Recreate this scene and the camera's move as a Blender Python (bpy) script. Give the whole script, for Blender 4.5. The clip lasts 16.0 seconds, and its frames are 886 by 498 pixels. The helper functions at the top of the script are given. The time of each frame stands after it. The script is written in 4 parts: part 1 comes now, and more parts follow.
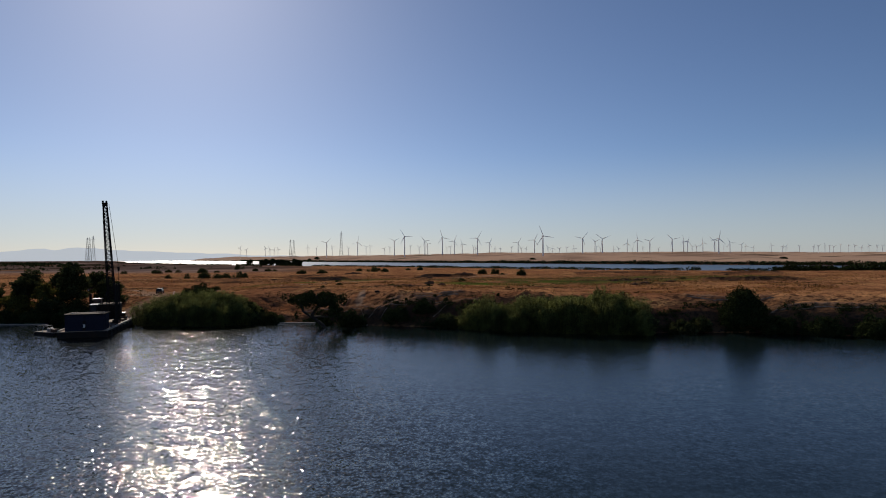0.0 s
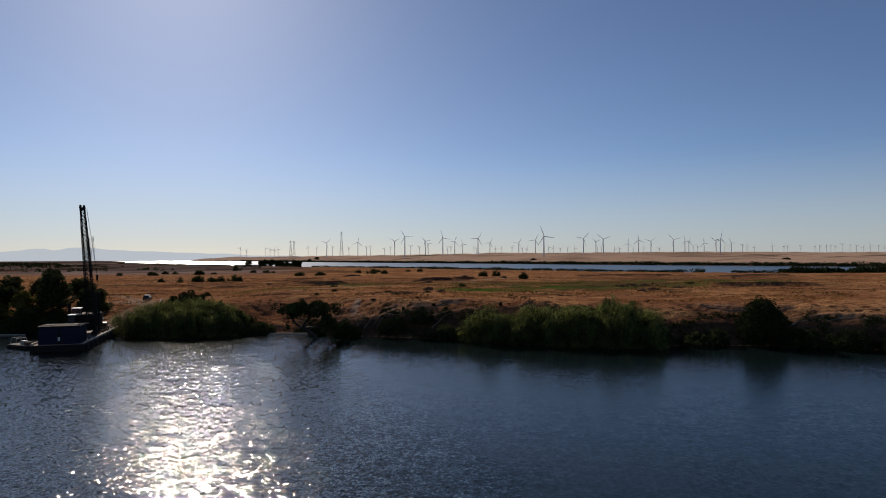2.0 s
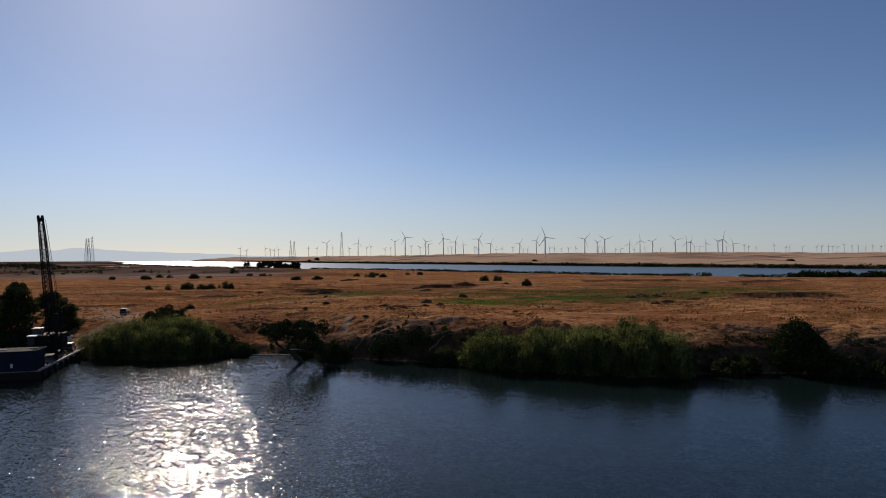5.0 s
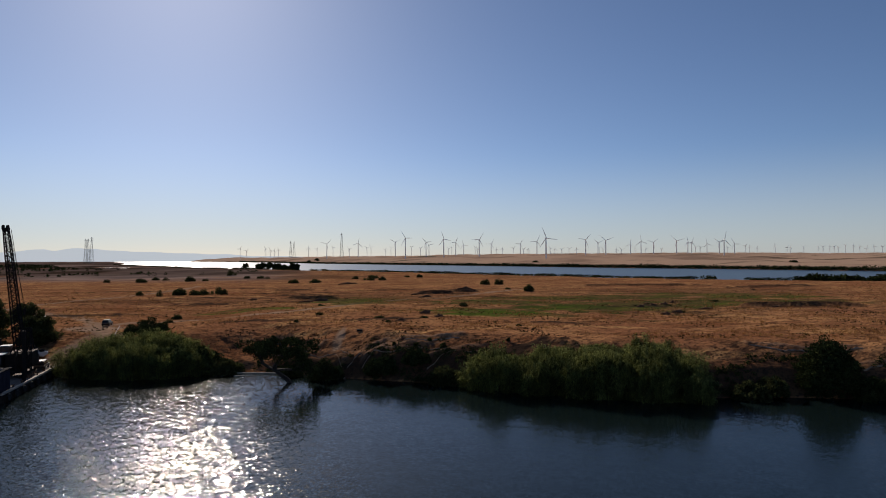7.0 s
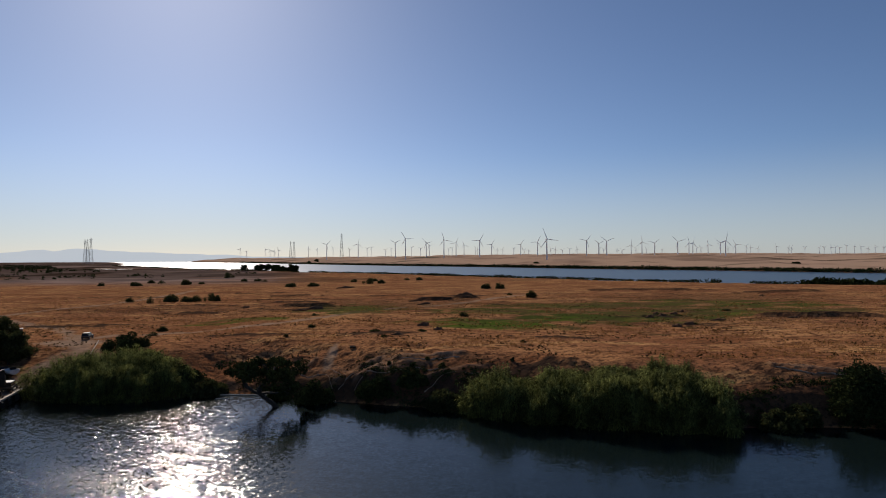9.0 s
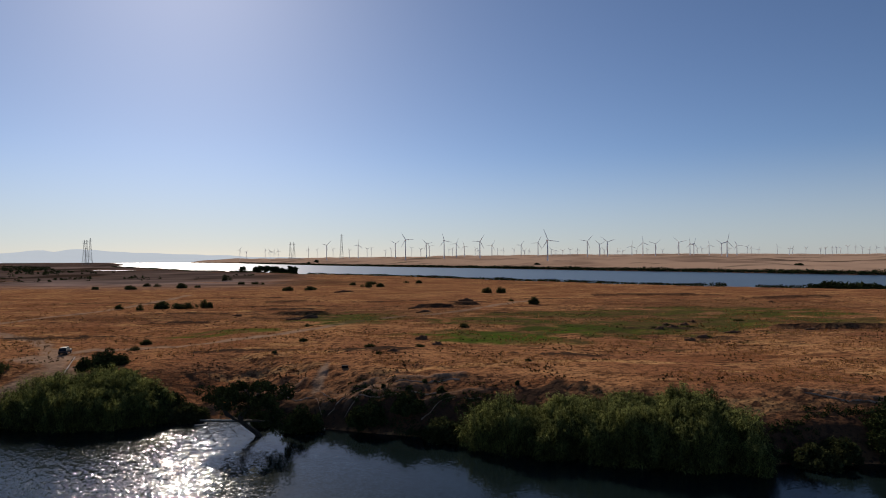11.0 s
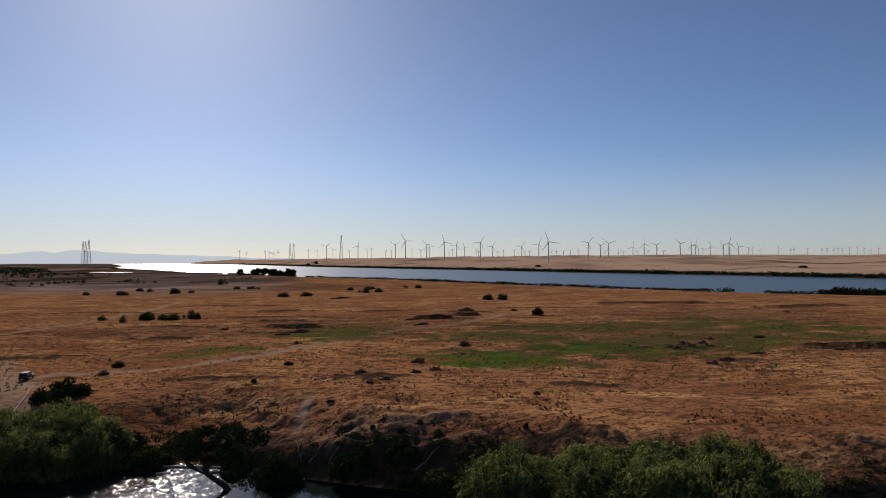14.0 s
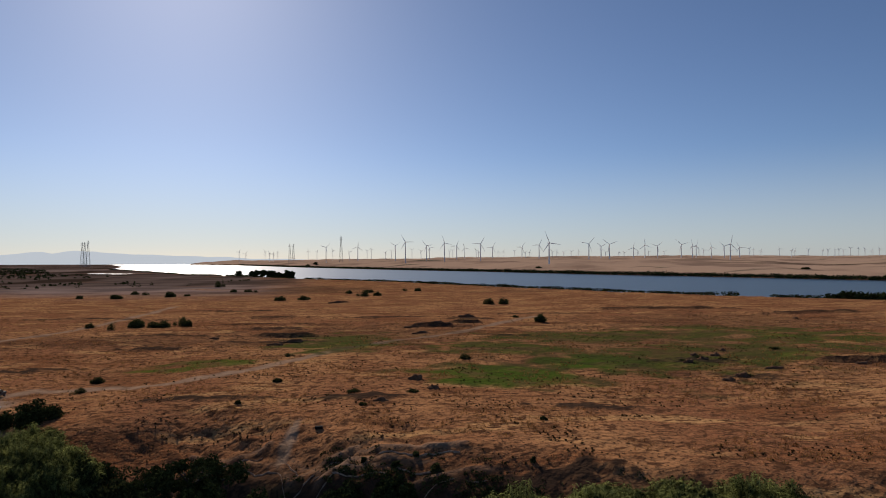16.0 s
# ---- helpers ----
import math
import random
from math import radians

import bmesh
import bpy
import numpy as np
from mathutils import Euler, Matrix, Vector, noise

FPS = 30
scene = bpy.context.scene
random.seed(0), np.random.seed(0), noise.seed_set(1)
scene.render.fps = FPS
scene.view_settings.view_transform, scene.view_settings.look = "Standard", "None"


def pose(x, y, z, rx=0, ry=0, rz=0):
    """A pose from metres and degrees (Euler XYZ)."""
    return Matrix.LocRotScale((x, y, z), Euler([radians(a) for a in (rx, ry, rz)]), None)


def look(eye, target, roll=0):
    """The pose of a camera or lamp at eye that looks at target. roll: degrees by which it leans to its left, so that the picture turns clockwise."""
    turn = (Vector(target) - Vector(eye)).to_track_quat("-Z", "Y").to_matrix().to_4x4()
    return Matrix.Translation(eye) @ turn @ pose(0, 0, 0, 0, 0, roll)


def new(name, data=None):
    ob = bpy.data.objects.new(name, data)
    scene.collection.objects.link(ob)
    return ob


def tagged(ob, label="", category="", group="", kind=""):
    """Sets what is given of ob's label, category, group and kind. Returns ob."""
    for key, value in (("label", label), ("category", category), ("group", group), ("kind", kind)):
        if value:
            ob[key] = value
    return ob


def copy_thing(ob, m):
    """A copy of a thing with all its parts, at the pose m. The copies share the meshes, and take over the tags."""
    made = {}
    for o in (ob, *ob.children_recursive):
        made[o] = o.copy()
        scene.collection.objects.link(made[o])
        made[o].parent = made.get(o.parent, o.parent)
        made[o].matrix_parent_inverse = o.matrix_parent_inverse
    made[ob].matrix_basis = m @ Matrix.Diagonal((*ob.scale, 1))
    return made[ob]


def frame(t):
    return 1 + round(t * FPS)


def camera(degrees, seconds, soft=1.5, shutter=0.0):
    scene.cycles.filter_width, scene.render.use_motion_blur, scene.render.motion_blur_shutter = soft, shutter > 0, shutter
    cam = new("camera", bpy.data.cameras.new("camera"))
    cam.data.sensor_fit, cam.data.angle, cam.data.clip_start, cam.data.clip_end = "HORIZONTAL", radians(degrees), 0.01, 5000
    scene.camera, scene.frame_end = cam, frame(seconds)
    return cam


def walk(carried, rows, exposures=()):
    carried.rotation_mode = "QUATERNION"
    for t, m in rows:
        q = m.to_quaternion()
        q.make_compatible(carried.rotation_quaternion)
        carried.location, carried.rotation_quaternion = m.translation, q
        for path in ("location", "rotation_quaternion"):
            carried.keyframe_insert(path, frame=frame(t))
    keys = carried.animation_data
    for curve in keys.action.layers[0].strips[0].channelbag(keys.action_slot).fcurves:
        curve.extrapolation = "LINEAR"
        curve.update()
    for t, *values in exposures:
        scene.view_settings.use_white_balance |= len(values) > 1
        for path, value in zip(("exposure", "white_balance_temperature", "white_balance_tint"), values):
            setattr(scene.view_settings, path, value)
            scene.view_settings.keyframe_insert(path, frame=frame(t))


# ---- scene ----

# ------------------------------------------------------------ camera and walk
cam = camera(70, 16.0, soft=1.0)
LEAN = pose(0, 0, 0, 0, 0, -0.372)
PATH = [
    (0.0, pose(0.000, 0.000, 14.500, 90.722, 0, 0.000) @ LEAN),
    (1.0, pose(0.134, 3.680, 15.193, 90.714, 0, 0.024) @ LEAN),
    (2.0, pose(0.265, 7.445, 15.962, 90.709, 0, 0.046) @ LEAN),
    (3.0, pose(0.394, 11.286, 16.798, 90.706, 0, 0.067) @ LEAN),
    (4.0, pose(0.521, 15.191, 17.692, 90.705, 0, 0.087) @ LEAN),
    (5.0, pose(0.645, 19.151, 18.634, 90.706, 0, 0.106) @ LEAN),
    (6.0, pose(0.767, 23.154, 19.615, 90.709, 0, 0.123) @ LEAN),
    (7.0, pose(0.886, 27.189, 20.625, 90.714, 0, 0.140) @ LEAN),
    (8.0, pose(1.003, 31.247, 21.656, 90.721, 0, 0.154) @ LEAN),
    (9.0, pose(1.117, 35.316, 22.699, 90.730, 0, 0.168) @ LEAN),
    (10.0, pose(1.229, 39.386, 23.743, 90.741, 0, 0.180) @ LEAN),
    (11.0, pose(1.338, 43.446, 24.780, 90.754, 0, 0.191) @ LEAN),
    (12.0, pose(1.445, 47.486, 25.801, 90.770, 0, 0.201) @ LEAN),
    (13.0, pose(1.550, 51.495, 26.795, 90.787, 0, 0.210) @ LEAN),
    (14.0, pose(1.652, 55.463, 27.755, 90.806, 0, 0.217) @ LEAN),
    (15.0, pose(1.751, 59.378, 28.671, 90.828, 0, 0.223) @ LEAN),
    (16.0, pose(1.848, 63.230, 29.533, 90.851, 0, 0.228) @ LEAN),
]
walk(cam, PATH, exposures=[(0.0, 0.0, 7050, 13), (8.0, 0.06, 7050, 13), (16.0, 0.10, 7050, 13)])

# ------------------------------------------------------------ sky and sun
SUN_LEFT, SUN_UP = radians(22.8), radians(29)
world = bpy.data.worlds.new("sky")
scene.world = world
world.use_nodes = True
wn = world.node_tree.nodes
sky = wn.new("ShaderNodeTexSky")
sky.sky_type, sky.sun_disc = "NISHITA", False
sky.sun_elevation, sky.sun_rotation = SUN_UP, -SUN_LEFT
sky.air_density, sky.dust_density, sky.ozone_density, sky.altitude = 0.68, 0.29, 5.5, 0
wn["Background"].inputs["Strength"].default_value = 0.076
# a pale haze thickens towards the horizon
wl = world.node_tree.links
way, rise, veil, hazy = wn.new("ShaderNodeTexCoord"), wn.new("ShaderNodeSeparateXYZ"), wn.new("ShaderNodeMapRange"), wn.new("ShaderNodeMix")
veil.interpolation_type, hazy.data_type = "SMOOTHSTEP", "RGBA"
veil.inputs[1].default_value, veil.inputs[2].default_value, veil.inputs[3].default_value, veil.inputs[4].default_value = 0.0, 0.17, 0.58, 0.0
hazy.inputs["B"].default_value = (5.2, 5.75, 6.2, 1)
wl.new(way.outputs["Generated"], rise.inputs[0]), wl.new(rise.outputs["Z"], veil.inputs[0]), wl.new(veil.outputs[0], hazy.inputs["Factor"])
wl.new(sky.outputs[0], hazy.inputs["A"]), wl.new(hazy.outputs["Result"], wn["Background"].inputs["Color"])
sun = new("sun", bpy.data.lights.new("sun", "SUN"))
sun.data.energy, sun.data.angle, sun.data.color = 3.5, radians(0.5), (1.0, 0.93, 0.84)
sun.matrix_world = look((-math.sin(SUN_LEFT) * math.cos(SUN_UP) * 300, math.cos(SUN_LEFT) * math.cos(SUN_UP) * 300, math.sin(SUN_UP) * 300), (0, 0, 0))


# ------------------------------------------------------------ materials
def material(name, colour, rough=0.8, metal=0.0, spots=None, size=1.0, bump=0.0, bump_size=None, amount=0.5, islands=0.0, objects=0.0, translucent=0.0, gloss=0.5):
    """A Principled material whose colour wanders to a second one over two scales of noise."""
    m = bpy.data.materials.new(name)
    m.use_nodes = True
    n, l = m.node_tree.nodes, m.node_tree.links
    p = n["Principled BSDF"]
    p.inputs["Roughness"].default_value, p.inputs["Metallic"].default_value = rough, metal
    p.inputs["Specular IOR Level"].default_value = gloss
    where = n.new("ShaderNodeTexCoord").outputs["Object"]
    big, fine = n.new("ShaderNodeTexNoise"), n.new("ShaderNodeTexNoise")
    big.inputs["Scale"].default_value, fine.inputs["Scale"].default_value = 1 / size, 9 / size
    big.inputs["Detail"].default_value = fine.inputs["Detail"].default_value = 4
    l.new(where, big.inputs["Vector"]), l.new(where, fine.inputs["Vector"])
    both = n.new("ShaderNodeMath")
    both.operation = "MULTIPLY_ADD"
    l.new(fine.outputs["Fac"], both.inputs[0])
    both.inputs[1].default_value = 0.5
    l.new(big.outputs["Fac"], both.inputs[2])
    span = n.new("ShaderNodeMapRange")
    span.inputs[1].default_value, span.inputs[2].default_value = 0.55, 1.0
    span.inputs[4].default_value = amount * 2
    l.new(both.outputs[0], span.inputs[0])
    mix = n.new("ShaderNodeMix")
    mix.data_type = "RGBA"
    mix.inputs["A"].default_value = (*colour, 1)
    mix.inputs["B"].default_value = (*(spots or [c * 0.55 for c in colour]), 1)
    l.new(span.outputs[0], mix.inputs["Factor"])
    out = mix.outputs["Result"]
    if islands or objects:
        vary = n.new("ShaderNodeNewGeometry").outputs["Random Per Island"] if islands else n.new("ShaderNodeObjectInfo").outputs["Random"]
        lift = n.new("ShaderNodeMapRange")
        k = islands or objects
        lift.inputs[3].default_value, lift.inputs[4].default_value = 1 - k, 1 + k
        l.new(vary, lift.inputs[0])
        hsv = n.new("ShaderNodeHueSaturation")
        l.new(lift.outputs[0], hsv.inputs["Value"]), l.new(out, hsv.inputs["Color"])
        out = hsv.outputs[0]
    l.new(out, p.inputs["Base Color"])
    if bump:
        b = n.new("ShaderNodeBump")
        b.inputs["Strength"].default_value, b.inputs["Distance"].default_value = 1.0, bump
        t = n.new("ShaderNodeTexNoise")
        t.inputs["Scale"].default_value, t.inputs["Detail"].default_value = 1 / (bump_size or size * 0.2), 5
        l.new(where, t.inputs["Vector"]), l.new(t.outputs["Fac"], b.inputs["Height"]), l.new(b.outputs[0], p.inputs["Normal"])
    if translucent:
        tr, add = n.new("ShaderNodeBsdfTranslucent"), n.new("ShaderNodeMixShader")
        l.new(out, tr.inputs["Color"])
        add.inputs[0].default_value = translucent
        l.new(p.outputs[0], add.inputs[1]), l.new(tr.outputs[0], add.inputs[2]), l.new(add.outputs[0], n["Material Output"].inputs["Surface"])
    return m


def water_material():
    m = bpy.data.materials.new("river_water")
    m.use_nodes = True
    n, l = m.node_tree.nodes, m.node_tree.links
    p = n["Principled BSDF"]
    p.inputs["Base Color"].default_value = (0.006, 0.012, 0.012, 1)
    p.inputs["Roughness"].default_value, p.inputs["IOR"].default_value = 0.10, 1.29
    where = n.new("ShaderNodeTexCoord").outputs["Object"]
    # the breeze comes in patches and drops in the lee of the eastern bank
    split, slant, lee, patch, gust, times = n.new("ShaderNodeSeparateXYZ"), n.new("ShaderNodeMath"), n.new("ShaderNodeMapRange"), n.new("ShaderNodeTexNoise"), n.new("ShaderNodeMapRange"), n.new("ShaderNodeMath")
    slant.operation, slant.inputs[1].default_value = "MULTIPLY_ADD", 0.35
    l.new(where, split.inputs[0]), l.new(split.outputs["Y"], slant.inputs[0]), l.new(split.outputs["X"], slant.inputs[2])
    l.new(slant.outputs[0], lee.inputs[0])
    lee.inputs[1].default_value, lee.inputs[2].default_value, lee.inputs[3].default_value, lee.inputs[4].default_value = 9, 25, 1.0, 0.20
    patch.inputs["Scale"].default_value, patch.inputs["Detail"].default_value = 0.03, 3
    l.new(where, patch.inputs["Vector"]), l.new(patch.outputs["Fac"], gust.inputs[0])
    gust.inputs[1].default_value, gust.inputs[2].default_value, gust.inputs[3].default_value, gust.inputs[4].default_value = 0.35, 0.65, 0.85, 1.05
    times.operation = "MULTIPLY"
    l.new(lee.outputs[0], times.inputs[0]), l.new(gust.outputs[0], times.inputs[1])
    shore, still = n.new("ShaderNodeMapRange"), n.new("ShaderNodeMath")
    shore.inputs[1].default_value, shore.inputs[2].default_value, shore.inputs[3].default_value, shore.inputs[4].default_value = 100, 126, 1.0, 0.78
    still.operation = "MULTIPLY"
    l.new(split.outputs["Y"], shore.inputs[0]), l.new(times.outputs[0], still.inputs[0]), l.new(shore.outputs[0], still.inputs[1])
    breeze = still.outputs[0]
    open_reach = n.new("ShaderNodeMapRange")
    l.new(split.outputs["Y"], open_reach.inputs[0])
    open_reach.inputs[1].default_value, open_reach.inputs[2].default_value, open_reach.inputs[3].default_value, open_reach.inputs[4].default_value = 150, 420, 0.0, 0.30
    fine = n.new("ShaderNodeMapRange")
    fine.inputs[1].default_value, fine.inputs[2].default_value, fine.inputs[3].default_value, fine.inputs[4].default_value = 9, 28, 0.08, 0.20
    gloss = n.new("ShaderNodeMath")
    gloss.operation = "MAXIMUM"
    l.new(slant.outputs[0], fine.inputs[0]), l.new(open_reach.outputs[0], gloss.inputs[1])
    bank, sheen = n.new("ShaderNodeMapRange"), n.new("ShaderNodeMix")
    bank.inputs[1].default_value, bank.inputs[2].default_value = 90, 122
    sheen.inputs["B"].default_value = 0.09
    l.new(split.outputs["Y"], bank.inputs[0]), l.new(bank.outputs[0], sheen.inputs["Factor"]), l.new(fine.outputs[0], sheen.inputs["A"]), l.new(sheen.outputs["Result"], gloss.inputs[0])
    l.new(gloss.outputs[0], p.inputs["Roughness"])
    # ripples as tilted facets at three sizes
    total = None
    for scale, steep, stretch in ((6.0, 0.60, (1, 0.8, 1)), (2.6, 0.56, (1, 0.9, 1)), (0.5, 0.20, (1, 1.5, 1))):
        mp, t, shift, size = n.new("ShaderNodeMapping"), n.new("ShaderNodeTexNoise"), n.new("ShaderNodeVectorMath"), n.new("ShaderNodeVectorMath")
        mp.inputs["Scale"].default_value, mp.inputs["Rotation"].default_value = stretch, (0, 0, 0.3)
        t.inputs["Scale"].default_value, t.inputs["Detail"].default_value = scale, 1
        l.new(where, mp.inputs["Vector"]), l.new(mp.outputs[0], t.inputs["Vector"])
        shift.operation, size.operation = "SUBTRACT", "MULTIPLY"
        shift.inputs[1].default_value, size.inputs[1].default_value = (0.5, 0.5, 0.5), (steep, steep, 0)
        l.new(t.outputs["Color"], shift.inputs[0]), l.new(shift.outputs[0], size.inputs[0])
        if total:
            add = n.new("ShaderNodeVectorMath")
            l.new(total, add.inputs[0]), l.new(size.outputs[0], add.inputs[1])
            total = add.outputs[0]
        else:
            total = size.outputs[0]
    # crests run askew to the river, so cross slopes follow the long ones
    skew, along, askew = n.new("ShaderNodeSeparateXYZ"), n.new("ShaderNodeMath"), n.new("ShaderNodeCombineXYZ")
    along.operation, along.inputs[1].default_value = "MULTIPLY_ADD", 0.22
    l.new(total, skew.inputs[0]), l.new(skew.outputs["Y"], along.inputs[0]), l.new(skew.outputs["X"], along.inputs[2])
    l.new(along.outputs[0], askew.inputs["X"]), l.new(skew.outputs["Y"], askew.inputs["Y"])
    total = askew.outputs[0]
    calm, up, unit, shape = n.new("ShaderNodeVectorMath"), n.new("ShaderNodeVectorMath"), n.new("ShaderNodeVectorMath"), n.new("ShaderNodeNewGeometry")
    calm.operation, unit.operation = "SCALE", "NORMALIZE"
    l.new(total, calm.inputs[0]), l.new(breeze, calm.inputs["Scale"])
    l.new(calm.outputs[0], up.inputs[0]), l.new(shape.outputs["Normal"], up.inputs[1])
    l.new(up.outputs[0], unit.inputs[0]), l.new(unit.outputs[0], p.inputs["Normal"])
    return m


def ground_material():
    """Dry grass in straw and rust tones, with bare dirt and green turf where the sheet's attributes say so."""
    m = bpy.data.materials.new("dry_grassland")
    m.use_nodes = True
    n, l = m.node_tree.nodes, m.node_tree.links
    p = n["Principled BSDF"]
    p.inputs["Roughness"].default_value, p.inputs["Specular IOR Level"].default_value = 0.95, 0.0
    where = n.new("ShaderNodeTexCoord").outputs["Object"]

    def cloud(scale, detail=5, stretch=(1, 1, 1)):
        mp, t = n.new("ShaderNodeMapping"), n.new("ShaderNodeTexNoise")
        mp.inputs["Scale"].default_value = stretch
        t.inputs["Scale"].default_value, t.inputs["Detail"].default_value = scale, detail
        l.new(where, mp.inputs["Vector"]), l.new(mp.outputs[0], t.inputs["Vector"])
        return t.outputs["Fac"]

    def ramp(fac, lo, hi):
        r = n.new("ShaderNodeMapRange")
        r.inputs[1].default_value, r.inputs[2].default_value = lo, hi
        l.new(fac, r.inputs[0])
        return r.outputs[0]

    def blend(fac, a, b):
        x = n.new("ShaderNodeMix")
        x.data_type = "RGBA"
        l.new(fac, x.inputs["Factor"])
        for v, s in ((a, x.inputs["A"]), (b, x.inputs["B"])):
            if isinstance(v, tuple):
                s.default_value = (*v, 1)
            else:
                l.new(v, s)
        return x.outputs["Result"]

    def attr(name):
        a = n.new("ShaderNodeAttribute")
        a.attribute_name = name
        return a.outputs["Fac"]

    c = blend(ramp(cloud(0.035, 6, (1, 0.6, 1)), 0.38, 0.62), STRAW, RUST)
    c = blend(ramp(cloud(0.09, 7, (0.4, 1, 1)), 0.52, 0.62), c, (0.21, 0.080, 0.036))
    c = blend(ramp(cloud(0.34, 7, (0.4, 1, 1)), 0.53, 0.66), c, (0.15, 0.062, 0.030))
    c = blend(ramp(cloud(0.16, 5, (0.3, 1, 1)), 0.56, 0.66), c, (0.47, 0.25, 0.108))
    c = blend(ramp(cloud(1.5, 4), 0.52, 0.8), c, (0.08, 0.045, 0.028))
    c = blend(ramp(cloud(5.0, 4), 0.5, 0.85), c, (0.42, 0.235, 0.11))
    c = blend(ramp(cloud(0.75, 6, (0.7, 1, 1)), 0.53, 0.61), c, (0.12, 0.055, 0.029))
    c = blend(ramp(cloud(2.0, 4), 0.56, 0.64), c, (0.085, 0.043, 0.024))
    hill = blend(ramp(cloud(0.006, 6, (1, 0.5, 1)), 0.5, 0.62), HILL, (0.25, 0.165, 0.12))
    hill = blend(ramp(cloud(0.012, 5, (0.5, 1, 1)), 0.6, 0.7), hill, (0.12, 0.10, 0.07))
    c = blend(attr("hills"), c, hill)
    c = blend(attr("marsh"), c, blend(ramp(cloud(0.03, 6, (0.4, 1, 1)), 0.4, 0.6), (0.25, 0.185, 0.165), (0.115, 0.09, 0.085)))
    dirt = blend(ramp(cloud(0.4, 6), 0.35, 0.7), (0.33, 0.22, 0.15), (0.20, 0.127, 0.088))
    c = blend(attr("dirt"), c, dirt)
    turf = blend(ramp(cloud(0.12, 6), 0.47, 0.62), (0.054, 0.092, 0.014), (0.105, 0.082, 0.030))
    turf = blend(ramp(cloud(0.6, 5), 0.5, 0.8), turf, (0.035, 0.038, 0.014))
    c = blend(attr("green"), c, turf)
    # shade of bank and scarps put into colour, along with dark soil and brush
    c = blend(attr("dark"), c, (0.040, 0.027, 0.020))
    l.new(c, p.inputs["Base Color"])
    b = n.new("ShaderNodeBump")
    b.inputs["Distance"].default_value, b.inputs["Strength"].default_value = 0.45, 1.0
    l.new(cloud(0.9, 9), b.inputs["Height"]), l.new(b.outputs[0], p.inputs["Normal"])
    return m


STRAW, RUST, HILL = (0.415, 0.200, 0.090), (0.265, 0.107, 0.053), (0.41, 0.275, 0.195)
M_GROUND, M_WATER = ground_material(), water_material()
M_REED = material("reed_leaf", (0.048, 0.060, 0.023), 0.5, spots=(0.27, 0.28, 0.088), size=2.2, islands=0.9, translucent=0.34, gloss=0.0)
M_LEAF_DARK = material("dark_leaf", (0.030, 0.042, 0.016), 0.6, spots=(0.05, 0.055, 0.02), size=1.5, islands=0.5, translucent=0.06, gloss=0.0)
M_LEAF = material("willow_leaf", (0.040, 0.048, 0.020), 0.6, spots=(0.066, 0.068, 0.028), size=1.5, islands=0.5, translucent=0.3, gloss=0.0)
M_LEAF_GOLD = material("yellowing_leaf", (0.16, 0.13, 0.03), 0.6, spots=(0.07, 0.08, 0.025), size=1.2, islands=0.5, translucent=0.35, gloss=0.0)
M_BARK = material("bark", (0.05, 0.04, 0.033), 0.9, size=0.5, bump=0.03)
M_TUFT = material("dry_tuft", (0.36, 0.19, 0.07), 0.9, spots=(0.18, 0.075, 0.03), size=6.0, islands=0.5, translucent=0.3, gloss=0.0)
M_SCRUB = material("scrub", (0.085, 0.055, 0.025), 0.9, spots=(0.05, 0.045, 0.02), size=4.0, islands=0.5, gloss=0.0)
M_TURBINE = material("turbine_paint", (0.80, 0.80, 0.80), 0.45, size=8, amount=0.15)
M_STEEL = material("galvanised_steel", (0.30, 0.31, 0.32), 0.5, 0.6, size=3)
M_BLACK = material("black_boom_paint", (0.014, 0.014, 0.015), 0.8, spots=(0.04, 0.026, 0.018), size=0.8, amount=0.3, gloss=0.05)
M_HULL = material("tarred_hull", (0.022, 0.021, 0.021), 0.8, spots=(0.04, 0.025, 0.018), size=1.5, bump=0.01, gloss=0.04)
M_DECK = material("weathered_deck", (0.30, 0.23, 0.18), 0.9, spots=(0.16, 0.12, 0.095), size=1.8, objects=0.2)
M_BLUE = material("blue_siding", (0.019, 0.021, 0.040), 0.8, spots=(0.012, 0.013, 0.022), size=1.6, objects=0.06, gloss=0.2)
M_WHITE = material("white_paint", (0.72, 0.71, 0.69), 0.45, spots=(0.45, 0.42, 0.38), size=0.9, amount=0.3)
M_SOIL = material("dark_spoil", (0.10, 0.056, 0.037), 0.95, spots=(0.19, 0.11, 0.065), size=1.2, bump=0.12, bump_size=0.5, gloss=0.0)
# pale tone carries the sunlight on the bank's ridge crests
M_LIT_CREST = material("sunlit_crest_earth", (0.42, 0.30, 0.22), 0.95, spots=(0.17, 0.11, 0.075), size=0.7, bump=0.06, bump_size=0.2, gloss=0.0)
M_TIMBER = material("pale_timber", (0.48, 0.42, 0.36), 0.85, spots=(0.26, 0.22, 0.18), size=0.6)
M_RUBBER = material("rubber", (0.02, 0.02, 0.02), 0.85, size=0.4)
M_GLASS = material("dark_glass", (0.02, 0.025, 0.03), 0.1, size=1, gloss=0.25)
M_RUST = material("rusty_iron", (0.12, 0.06, 0.035), 0.85, spots=(0.05, 0.035, 0.03), size=0.7)
M_CAR = material("dark_car_paint", (0.05, 0.045, 0.045), 0.6, spots=(0.09, 0.075, 0.06), size=1.0, gloss=0.2)
# haze over the range is painted as an even pale blue glow
M_FAR = bpy.data.materials.new("hazy_range_glow")
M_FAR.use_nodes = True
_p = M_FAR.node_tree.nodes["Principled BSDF"]
